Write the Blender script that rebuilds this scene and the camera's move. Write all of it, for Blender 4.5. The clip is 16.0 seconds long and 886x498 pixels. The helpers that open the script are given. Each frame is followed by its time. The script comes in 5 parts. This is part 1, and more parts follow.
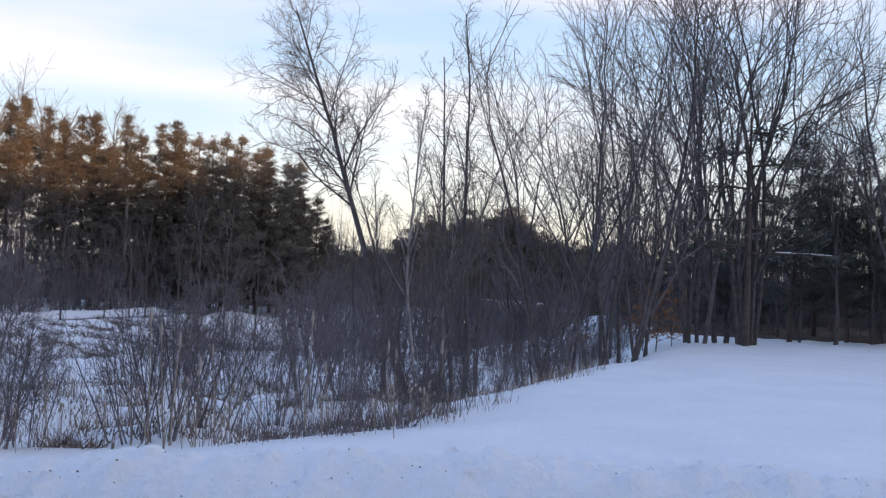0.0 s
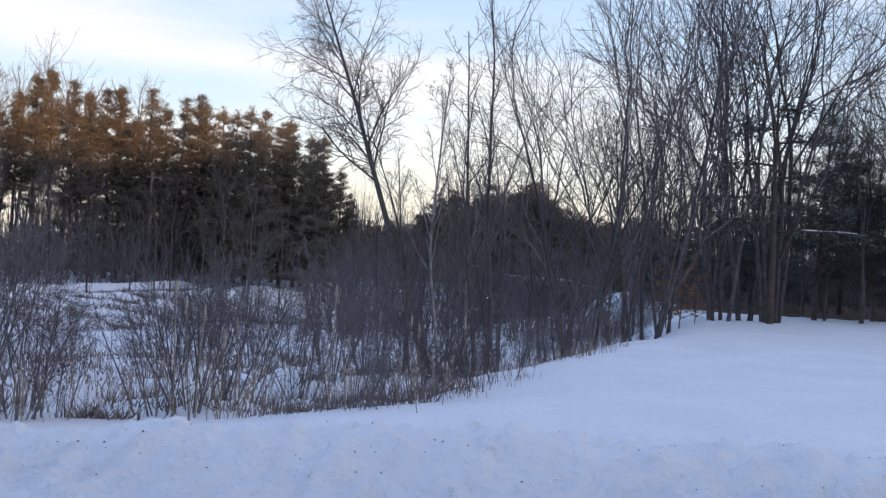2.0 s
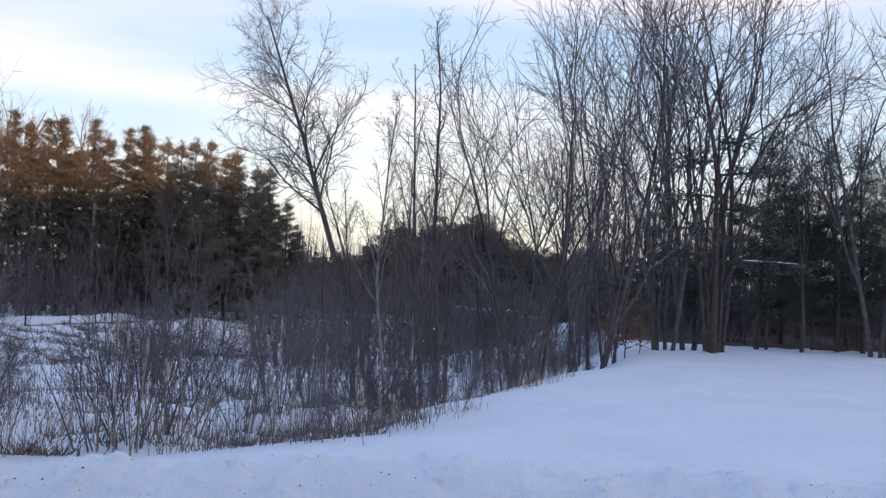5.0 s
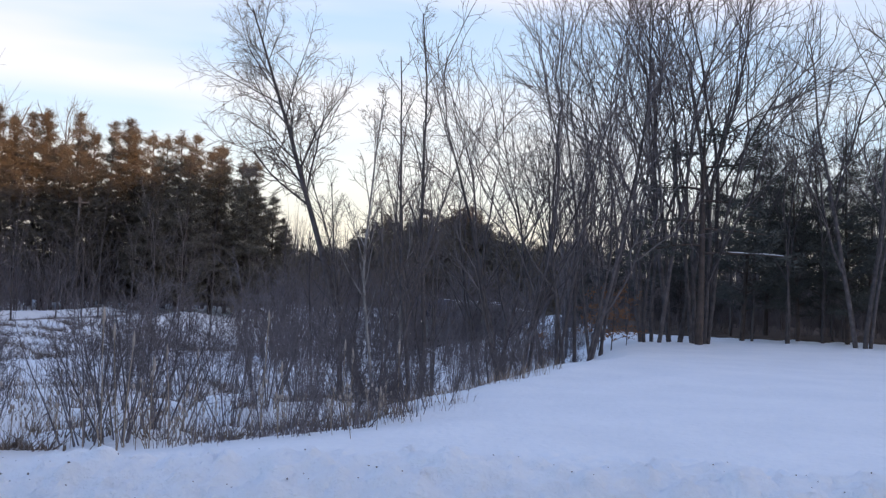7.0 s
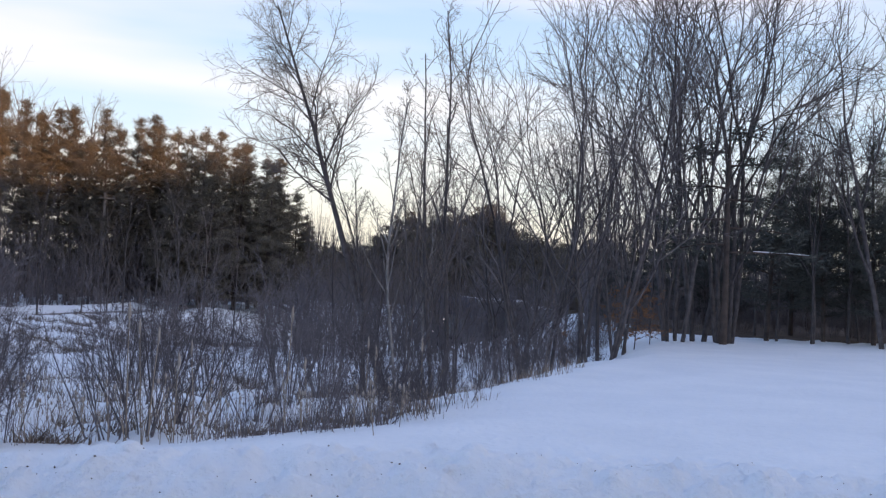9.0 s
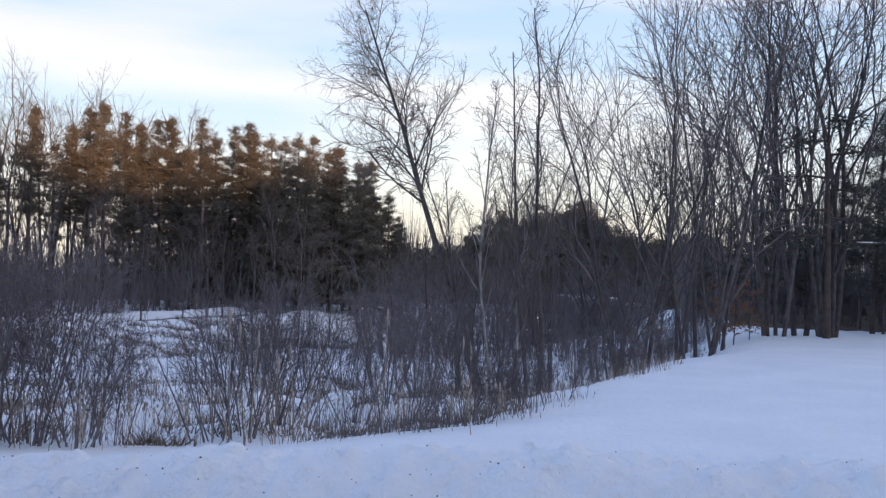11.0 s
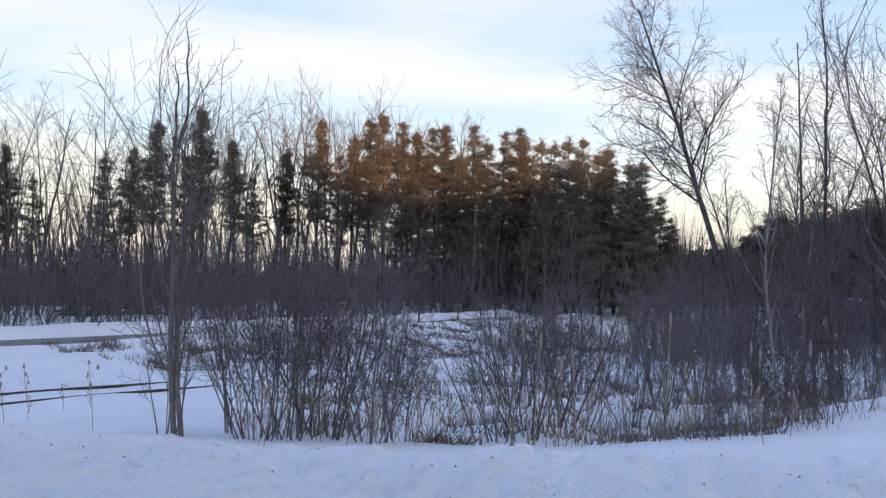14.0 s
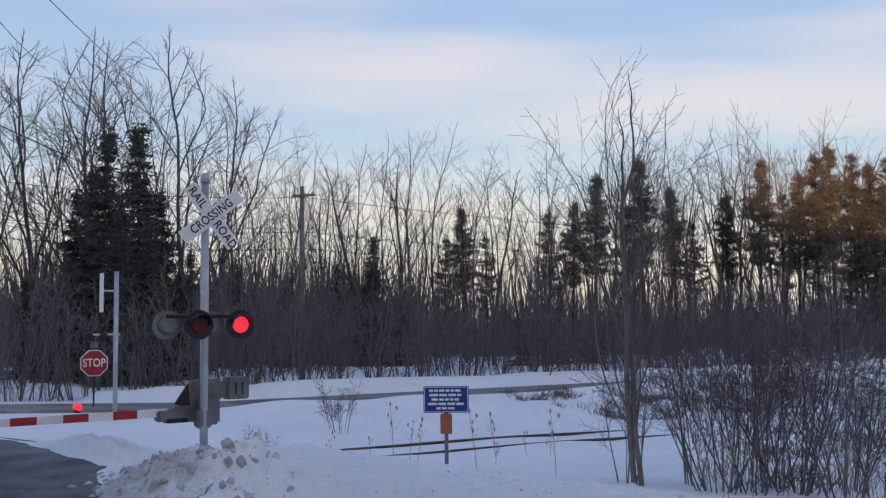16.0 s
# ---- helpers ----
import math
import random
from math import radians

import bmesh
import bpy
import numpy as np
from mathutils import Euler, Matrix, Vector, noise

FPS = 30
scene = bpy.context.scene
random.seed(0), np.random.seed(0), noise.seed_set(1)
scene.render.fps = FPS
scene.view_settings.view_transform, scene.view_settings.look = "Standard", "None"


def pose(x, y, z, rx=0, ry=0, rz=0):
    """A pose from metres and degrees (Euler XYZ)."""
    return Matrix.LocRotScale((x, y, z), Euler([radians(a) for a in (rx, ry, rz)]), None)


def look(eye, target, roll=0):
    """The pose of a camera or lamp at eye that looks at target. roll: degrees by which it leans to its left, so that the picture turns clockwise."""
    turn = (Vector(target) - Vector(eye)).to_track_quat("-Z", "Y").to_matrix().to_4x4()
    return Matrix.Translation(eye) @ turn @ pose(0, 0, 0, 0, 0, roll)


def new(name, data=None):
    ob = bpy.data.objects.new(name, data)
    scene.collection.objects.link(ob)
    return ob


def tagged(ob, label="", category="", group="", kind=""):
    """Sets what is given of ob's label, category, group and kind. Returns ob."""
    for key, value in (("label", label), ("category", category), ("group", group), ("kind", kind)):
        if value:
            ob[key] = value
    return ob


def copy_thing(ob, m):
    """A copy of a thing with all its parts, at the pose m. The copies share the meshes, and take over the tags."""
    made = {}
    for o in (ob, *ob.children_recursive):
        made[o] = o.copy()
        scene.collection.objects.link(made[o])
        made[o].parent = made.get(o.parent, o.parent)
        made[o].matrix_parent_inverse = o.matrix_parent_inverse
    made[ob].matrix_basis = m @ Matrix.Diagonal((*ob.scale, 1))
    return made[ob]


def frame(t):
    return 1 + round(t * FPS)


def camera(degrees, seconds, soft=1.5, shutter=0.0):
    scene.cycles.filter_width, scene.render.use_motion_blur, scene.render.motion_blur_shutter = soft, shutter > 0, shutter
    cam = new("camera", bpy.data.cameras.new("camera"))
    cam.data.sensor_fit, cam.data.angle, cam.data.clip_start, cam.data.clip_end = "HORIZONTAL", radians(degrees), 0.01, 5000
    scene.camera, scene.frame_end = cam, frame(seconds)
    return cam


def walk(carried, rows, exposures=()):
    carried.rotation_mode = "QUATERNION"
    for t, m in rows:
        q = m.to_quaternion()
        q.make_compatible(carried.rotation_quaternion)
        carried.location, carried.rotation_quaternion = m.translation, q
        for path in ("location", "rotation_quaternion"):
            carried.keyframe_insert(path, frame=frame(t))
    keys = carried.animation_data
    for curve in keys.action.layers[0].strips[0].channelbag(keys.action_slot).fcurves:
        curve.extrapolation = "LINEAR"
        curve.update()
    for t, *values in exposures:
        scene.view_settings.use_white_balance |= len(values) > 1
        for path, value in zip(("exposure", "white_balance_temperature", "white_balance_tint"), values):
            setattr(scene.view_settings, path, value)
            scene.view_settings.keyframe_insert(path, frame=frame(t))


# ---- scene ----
cam = camera(46.0, 16.0, soft=1.3)
PATH = [
    (0.0, pose(0.00, 0, 2.0, 91.90, -2.00, 0.00)),
    (0.5, pose(-0.10, 0, 2.0, 90.96, -1.14, -2.66)),
    (1.0, pose(-0.15, 0, 2.0, 90.66, -1.95, -1.77)),
    (1.5, pose(-0.07, 0, 2.0, 90.97, -2.39, -2.13)),
    (2.0, pose(-0.01, 0, 2.0, 90.50, -2.41, 1.25)),
    (2.5, pose(0.01, 0, 2.0, 91.24, -1.00, 1.00)),
    (3.0, pose(-0.00, 0, 2.0, 91.38, -1.36, 1.29)),
    (3.5, pose(-0.01, 0, 2.0, 92.18, -3.53, -1.09)),
    (6.0, pose(0.01, 0, 2.0, 92.33, -1.46, -1.98)),
    (6.5, pose(0.02, 0, 2.0, 92.13, -1.65, -2.24)),
    (7.0, pose(0.00, 0, 2.0, 91.96, -1.98, -2.37)),
    (7.5, pose(-0.00, 0, 2.0, 91.90, -1.79, -1.92)),
    (8.0, pose(-0.01, 0, 2.0, 91.88, -2.02, -1.69)),
    (10.5, pose(-0.02, 0, 2.0, 91.59, -1.97, 1.51)),
    (11.0, pose(-0.03, 0, 2.0, 91.59, -1.13, 3.93)),
    (11.5, pose(-0.04, 0, 2.0, 91.53, -0.91, 6.67)),
    (12.0, pose(-0.06, 0, 2.0, 91.28, 0.05, 9.99)),
    (12.5, pose(-0.06, 0, 2.0, 91.16, -0.60, 13.18)),
    (13.0, pose(-0.08, 0, 2.0, 91.23, -0.50, 15.65)),
    (13.5, pose(-0.14, 0, 2.0, 91.20, -0.51, 17.16)),
    (14.0, pose(-0.20, 0, 2.0, 91.47, -1.01, 18.59)),
    (14.5, pose(-0.24, 0, 2.0, 91.87, -0.10, 19.92)),
    (15.0, pose(-0.28, 0, 2.0, 92.92, -0.08, 23.24)),
    (15.5, pose(-0.34, 0, 2.0, 93.71, 0.16, 31.27)),
    (16.0, pose(-0.37, 0, 2.0, 94.00, 0.56, 42.42)),
]
walk(cam, PATH, exposures=[(0.0, 0.06), (14.0, 0.06), (15.0, -0.06), (15.5, -0.26), (16.0, -0.38)])

# ---------------------------------------------------------------- light
world = bpy.data.worlds.new("winter_sky")
scene.world = world
world.use_nodes = True
wt = world.node_tree
wt.nodes.clear()


def wnode(kind, **sets):
    n = wt.nodes.new(kind)
    for k, v in sets.items():
        n.inputs[int(k[1:])].default_value = v
    return n


def wramp(stops):
    n = wt.nodes.new("ShaderNodeValToRGB")
    els = n.color_ramp.elements
    while len(els) < len(stops):
        els.new(0.5)
    for e, (p, c) in zip(els, stops):
        e.position, e.color = p, (*c, 1)
    return n


SUN_EL, SUN_AZ = 3.6, 152.0          # degrees; bearing counted clockwise from +y
coord = wt.nodes.new("ShaderNodeTexCoord")
sep = wt.nodes.new("ShaderNodeSeparateXYZ")
wt.links.new(coord.outputs["Generated"], sep.inputs[0])
sky = wt.nodes.new("ShaderNodeTexSky")
sky.sky_type, sky.sun_disc = "NISHITA", False
sky.sun_elevation, sky.sun_rotation = radians(SUN_EL), radians(SUN_AZ)
clear = wramp([(0.0, (0.92, 0.88, 0.72)), (0.06, (0.90, 0.92, 0.88)), (0.13, (0.68, 0.82, 1.0)), (0.28, (0.48, 0.66, 1.0)), (0.5, (0.30, 0.47, 0.90)), (1.0, (0.22, 0.37, 0.80))])
wt.links.new(sep.outputs["Z"], clear.inputs[0])
# clouds lie in long flat banks: stretch the direction on a high layer
stretch = wt.nodes.new("ShaderNodeMapping")
stretch.inputs["Scale"].default_value = (1.5, 1.5, 10.0)
stretch.inputs["Rotation"].default_value = (0.05, 0.10, 0.0)
stretch.inputs["Location"].default_value = (0.35, 0.2, 0.55)
wt.links.new(coord.outputs["Generated"], stretch.inputs[0])
cloud = wt.nodes.new("ShaderNodeTexNoise")
cloud.inputs["Scale"].default_value, cloud.inputs["Detail"].default_value, cloud.inputs["Roughness"].default_value = 1.1, 4.0, 0.45
wt.links.new(stretch.outputs[0], cloud.inputs["Vector"])
cover = wramp([(0.40, (0, 0, 0)), (0.64, (1, 1, 1))])
# the cover thins out high up towards the west
thin_out = wt.nodes.new("ShaderNodeMath")
thin_out.operation = "MULTIPLY"
wt.links.new(sep.outputs["X"], thin_out.inputs[0])
wt.links.new(sep.outputs["Z"], thin_out.inputs[1])
thinned = wt.nodes.new("ShaderNodeMath")
thinned.operation = "MULTIPLY_ADD"
thinned.inputs[1].default_value = 0.65
wt.links.new(thin_out.outputs[0], thinned.inputs[0])
wt.links.new(cloud.outputs["Fac"], thinned.inputs[2])
wt.links.new(thinned.outputs[0], cover.inputs[0])
cloud_tone = wramp([(0.0, (0.98, 0.92, 0.78)), (0.10, (1.08, 0.99, 0.955)), (0.26, (0.98, 0.905, 1.0)), (0.5, (0.55, 0.58, 0.80))])
wt.links.new(sep.outputs["Z"], cloud_tone.inputs[0])
blend = wt.nodes.new("ShaderNodeMix")
blend.data_type = "RGBA"
wt.links.new(cover.outputs[0], blend.inputs["Factor"])
wt.links.new(clear.outputs[0], blend.inputs["A"])
wt.links.new(cloud_tone.outputs[0], blend.inputs["B"])
haze = wnode("ShaderNodeBackground", _1=0.93)
wt.links.new(blend.outputs["Result"], haze.inputs[0])
air = wnode("ShaderNodeBackground", _1=0.05)
wt.links.new(sky.outputs[0], air.inputs[0])
both = wt.nodes.new("ShaderNodeAddShader")
wt.links.new(haze.outputs[0], both.inputs[0])
wt.links.new(air.outputs[0], both.inputs[1])
wout = wt.nodes.new("ShaderNodeOutputWorld")
wt.links.new(both.outputs[0], wout.inputs[0])

sun_data = bpy.data.lights.new("sun", "SUN")
sun_data.energy, sun_data.angle, sun_data.color = 4.6, radians(0.6), (1.0, 0.54, 0.27)
sun = new("sun", sun_data)
_se, _sa = radians(SUN_EL), radians(SUN_AZ)
sun.matrix_world = look((math.sin(_sa) * math.cos(_se) * 300, math.cos(_sa) * math.cos(_se) * 300, math.sin(_se) * 300), (0, 0, 0))


# ---------------------------------------------------------------- materials
def surface(name, dark, light, scale=3.0, rough=0.8, bump=0.3, fine=40.0, metal=0.0, vary=0.0, spec=0.3, bump_dist=0.02):
    """A grained surface: two colours over a coarse and a fine noise, with relief; vary shifts it from piece to piece."""
    m = bpy.data.materials.new(name)
    m.use_nodes = True
    t = m.node_tree
    p = t.nodes["Principled BSDF"]
    p.inputs["Roughness"].default_value, p.inputs["Metallic"].default_value = rough, metal
    p.inputs["Specular IOR Level"].default_value = spec
    c = t.nodes.new("ShaderNodeTexCoord")
    a, b = t.nodes.new("ShaderNodeTexNoise"), t.nodes.new("ShaderNodeTexNoise")
    a.inputs["Scale"].default_value, a.inputs["Detail"].default_value = scale, 4
    b.inputs["Scale"].default_value, b.inputs["Detail"].default_value = fine, 3
    for n in (a, b):
        t.links.new(c.outputs["Object"], n.inputs["Vector"])
    mix = t.nodes.new("ShaderNodeMath")
    mix.operation = "MULTIPLY_ADD"
    mix.inputs[1].default_value = 0.35
    t.links.new(b.outputs["Fac"], mix.inputs[0])
    soft = t.nodes.new("ShaderNodeMath")
    soft.operation = "MULTIPLY"
    soft.inputs[1].default_value = 0.75
    t.links.new(a.outputs["Fac"], soft.inputs[0])
    t.links.new(soft.outputs[0], mix.inputs[2])
    ramp = t.nodes.new("ShaderNodeValToRGB")
    ramp.color_ramp.elements[0].position, ramp.color_ramp.elements[0].color = 0.35, (*dark, 1)
    ramp.color_ramp.elements[1].position, ramp.color_ramp.elements[1].color = 0.72, (*light, 1)
    t.links.new(mix.outputs[0], ramp.inputs[0])
    col = ramp.outputs[0]
    if vary:
        info = t.nodes.new("ShaderNodeObjectInfo")
        rng = t.nodes.new("ShaderNodeMapRange")
        rng.inputs["To Min"].default_value, rng.inputs["To Max"].default_value = 1 - vary, 1 + vary
        t.links.new(info.outputs["Random"], rng.inputs["Value"])
        hsv = t.nodes.new("ShaderNodeHueSaturation")
        t.links.new(rng.outputs[0], hsv.inputs["Value"])
        t.links.new(col, hsv.inputs["Color"])
        col = hsv.outputs[0]
    t.links.new(col, p.inputs["Base Color"])
    if bump:
        bm_ = t.nodes.new("ShaderNodeBump")
        bm_.inputs["Strength"].default_value, bm_.inputs["Distance"].default_value = bump, bump_dist
        t.links.new(mix.outputs[0], bm_.inputs["Height"])
        t.links.new(bm_.outputs[0], p.inputs["Normal"])
    return m


def lamp_glow(name, colour, strength):
    m = bpy.data.materials.new(name)
    m.use_nodes = True
    p = m.node_tree.nodes["Principled BSDF"]
    p.inputs["Base Color"].default_value = (*colour, 1)
    p.inputs["Emission Color"].default_value = (*colour, 1)
    p.inputs["Emission Strength"].default_value = strength
    return m


def snow_surface():
    m = surface("snow", (0.785, 0.825, 0.845), (0.875, 0.905, 0.91), scale=0.6, fine=9.0, rough=0.75, bump=1.0, bump_dist=0.13, spec=0.25)
    t = m.node_tree
    p = t.nodes["Principled BSDF"]
    base = p.inputs["Base Color"].links[0].from_socket
    # grit thrown up by the plough lies along the roadside bank
    c = t.nodes.new("ShaderNodeTexCoord")
    s = t.nodes.new("ShaderNodeSeparateXYZ")
    t.links.new(c.outputs["Object"], s.inputs[0])
    near = t.nodes.new("ShaderNodeMapRange")
    near.inputs["From Min"].default_value, near.inputs["From Max"].default_value = 11.3, 8.4
    near.inputs["To Min"].default_value, near.inputs["To Max"].default_value = 0.0, 0.65
    t.links.new(s.outputs["Y"], near.inputs["Value"])
    n = t.nodes.new("ShaderNodeTexNoise")
    n.inputs["Scale"].default_value, n.inputs["Detail"].default_value, n.inputs["Roughness"].default_value = 5.0, 7, 0.78
    t.links.new(c.outputs["Object"], n.inputs["Vector"])
    r = t.nodes.new("ShaderNodeValToRGB")
    r.color_ramp.elements[0].position, r.color_ramp.elements[1].position = 0.60, 0.90
    # grime is thickest on the heap that the plough leaves beside the crossing
    away = t.nodes.new("ShaderNodeVectorMath")
    away.operation = "DISTANCE"
    away.inputs[1].default_value = (-11.3, 6.5, 0.3)
    t.links.new(c.outputs["Object"], away.inputs[0])
    grime = t.nodes.new("ShaderNodeMapRange")
    grime.inputs["From Min"].default_value, grime.inputs["From Max"].default_value = 1.7, 0.5
    grime.inputs["To Min"].default_value, grime.inputs["To Max"].default_value = 0.0, 0.36
    t.links.new(away.outputs["Value"], grime.inputs["Value"])
    thick = t.nodes.new("ShaderNodeMath")
    thick.operation = "ADD"
    t.links.new(n.outputs["Fac"], thick.inputs[0])
    t.links.new(grime.outputs[0], thick.inputs[1])
    t.links.new(thick.outputs[0], r.inputs[0])
    mul = t.nodes.new("ShaderNodeMath")
    mul.operation = "MULTIPLY"
    t.links.new(r.outputs[0], mul.inputs[0])
    t.links.new(near.outputs[0], mul.inputs[1])
    mix = t.nodes.new("ShaderNodeMix")
    mix.data_type = "RGBA"
    t.links.new(mul.outputs[0], mix.inputs["Factor"])
    t.links.new(base, mix.inputs["A"])
    mix.inputs["B"].default_value = (0.30, 0.265, 0.235, 1)
    t.links.new(mix.outputs["Result"], p.inputs["Base Color"])
    # crumbly grain where the plough has broken the snow
    crumb = t.nodes.new("ShaderNodeTexNoise")
    crumb.inputs["Scale"].default_value, crumb.inputs["Detail"].default_value, crumb.inputs["Roughness"].default_value = 16.0, 5, 0.65
    t.links.new(c.outputs["Object"], crumb.inputs["Vector"])
    grain = t.nodes.new("ShaderNodeBump")
    grain.inputs["Distance"].default_value = 0.09
    t.links.new(near.outputs[0], grain.inputs["Strength"])
    t.links.new(crumb.outputs["Fac"], grain.inputs["Height"])
    t.links.new(p.inputs["Normal"].links[0].from_socket, grain.inputs["Normal"])
    t.links.new(grain.outputs[0], p.inputs["Normal"])
    return m


SNOW = snow_surface()
SNOW_CAP = surface("snow_cap", (0.80, 0.82, 0.86), (0.89, 0.90, 0.92), scale=2, fine=12, rough=0.75, bump=0.4)
DIRTY_SNOW = surface("dirty_snow", (0.22, 0.20, 0.185), (0.62, 0.61, 0.61), scale=3.5, fine=25, rough=0.8, bump=0.6)
ASPHALT = surface("asphalt", (0.022, 0.022, 0.025), (0.22, 0.22, 0.235), scale=0.8, fine=30, rough=0.85, bump=0.3, spec=0.25)
ROAD_SNOWY = surface("snow_dusted_asphalt", (0.10, 0.095, 0.09), (0.34, 0.32, 0.30), scale=0.8, fine=14, rough=0.9, bump=0.3)
BARK = surface("grey_bark", (0.05, 0.044, 0.045), (0.13, 0.115, 0.112), scale=5, fine=30, bump=0.5, vary=0.25)
BRUSH = surface("brush_bark", (0.088, 0.078, 0.08), (0.205, 0.18, 0.18), scale=4, fine=20, bump=0.0, vary=0.25)
TWIG = surface("twig_bark", (0.075, 0.067, 0.069), (0.18, 0.16, 0.155), scale=4, fine=20, bump=0.0, vary=0.25)
BIRCH = surface("birch_bark", (0.10, 0.088, 0.08), (0.34, 0.315, 0.29), scale=4, fine=18, bump=0.3, vary=0.2)
BIRCH_TWIG = surface("birch_twig", (0.10, 0.08, 0.07), (0.20, 0.165, 0.145), scale=4, fine=20, bump=0.0, vary=0.2)
YOUNG_BARK = surface("young_grey_bark", (0.10, 0.09, 0.088), (0.24, 0.215, 0.20), scale=5, fine=30, bump=0.3)
ALDER = surface("alder_bark", (0.082, 0.074, 0.078), (0.205, 0.182, 0.183), scale=5, fine=25, bump=0.2, vary=0.3)
FAR_TWIG = surface("far_twig", (0.085, 0.07, 0.066), (0.20, 0.165, 0.15), scale=2, fine=10, bump=0.0, vary=0.2)
NEEDLE = surface("pine_needle", (0.085, 0.077, 0.062), (0.175, 0.15, 0.108), scale=0.8, fine=9, bump=0.0, vary=0.25, rough=0.7)
SPRUCE = surface("spruce_needle", (0.05, 0.055, 0.05), (0.095, 0.10, 0.086), scale=0.9, fine=9, bump=0.0, vary=0.2, rough=0.7)
PINE_BARK = surface("pine_bark", (0.045, 0.036, 0.032), (0.11, 0.085, 0.072), scale=4, fine=25, bump=0.5, vary=0.2)
SEDGE = surface("brown_sedge", (0.09, 0.07, 0.058), (0.21, 0.165, 0.13), scale=1.2, fine=20, bump=0.0, rough=0.85)
DRY_GRASS = surface("dry_grass", (0.17, 0.13, 0.10), (0.40, 0.32, 0.24), scale=1.2, fine=20, bump=0.0, rough=0.8)
# litter brown, darkened to carry the shade below the trees as well
SHADED_LITTER = surface("shaded_leaf_litter", (0.045, 0.033, 0.026), (0.13, 0.095, 0.07), scale=1.5, fine=18, rough=0.9, bump=0.6, bump_dist=0.08)
REED = surface("dry_reed", (0.24, 0.19, 0.14), (0.45, 0.37, 0.28), scale=3, fine=30, bump=0.0, vary=0.25)
FLUFF = surface("seed_fluff", (0.26, 0.21, 0.16), (0.48, 0.42, 0.36), scale=6, fine=50, bump=0.6)
DEAD_LEAF = surface("dead_beech_leaf", (0.16, 0.075, 0.035), (0.34, 0.18, 0.09), scale=2, fine=14, bump=0.0)
STEEL = surface("galvanised_steel", (0.34, 0.36, 0.38), (0.52, 0.54, 0.56), scale=4, fine=60, rough=0.5, metal=0.6, bump=0.05)
RAIL_STEEL = surface("rusty_rail", (0.05, 0.04, 0.035), (0.13, 0.10, 0.085), scale=3, fine=40, rough=0.6, metal=0.3, bump=0.1)
BLACK = surface("black_paint", (0.012, 0.012, 0.014), (0.03, 0.03, 0.033), scale=5, fine=50, rough=0.5, bump=0.05)
GREY_CASE = surface("grey_casting", (0.10, 0.10, 0.105), (0.22, 0.22, 0.22), scale=4, fine=40, rough=0.55, metal=0.3, bump=0.15)
WHITE = surface("white_sheeting", (0.66, 0.66, 0.66), (0.82, 0.82, 0.81), scale=5, fine=50, rough=0.5, bump=0.03)
RED = surface("red_sheeting", (0.26, 0.018, 0.024), (0.40, 0.035, 0.042), scale=5, fine=50, rough=0.45, bump=0.03)
BLUE = surface("blue_sheeting", (0.015, 0.035, 0.20), (0.03, 0.06, 0.30), scale=5, fine=50, rough=0.45, bump=0.03)
ORANGE = surface("faded_orange_paint", (0.30, 0.085, 0.045), (0.46, 0.16, 0.09), scale=6, fine=50, rough=0.6, bump=0.1)
POLE_WOOD = surface("weathered_pole_wood", (0.10, 0.085, 0.075), (0.24, 0.21, 0.19), scale=3, fine=35, bump=0.4)
WIRE = surface("dark_cable", (0.02, 0.02, 0.022), (0.045, 0.045, 0.05), scale=3, fine=20, bump=0.0)
LENS_OFF = surface("dark_red_lens", (0.07, 0.006, 0.009), (0.12, 0.010, 0.014), scale=4, fine=40, rough=0.35, bump=0.1, spec=0.25)
TRAIN_GREY = surface("dull_silver_panel", (0.085, 0.09, 0.085), (0.16, 0.165, 0.155), scale=1.0, fine=15, rough=0.45, metal=0.35, bump=0.05)
TRAIN_NOSE = surface("pale_nose_paint", (0.20, 0.21, 0.195), (0.31, 0.32, 0.295), scale=1.5, fine=20, rough=0.5, bump=0.05)
TRAIN_BLUE = surface("dark_blue_paint", (0.012, 0.022, 0.06), (0.03, 0.05, 0.11), scale=1.5, fine=20, rough=0.4, bump=0.03)
TRAIN_DARK = surface("sooty_underframe", (0.012, 0.011, 0.011), (0.035, 0.032, 0.03), scale=2, fine=20, rough=0.8, bump=0.2)
GRIT = surface("road_grit", (0.09, 0.075, 0.06), (0.24, 0.20, 0.165), scale=9, fine=60, bump=0.2)
GLASS = surface("dark_window_glass", (0.02, 0.025, 0.03), (0.04, 0.045, 0.05), scale=2, fine=10, rough=0.08, bump=0.0, spec=0.8)
GLOW_RED = lamp_glow("lit_red_lens", (1.0, 0.03, 0.055), 1.1)
GLOW_WHITE = lamp_glow("lit_headlight", (1.0, 0.80, 0.72), 3.0)


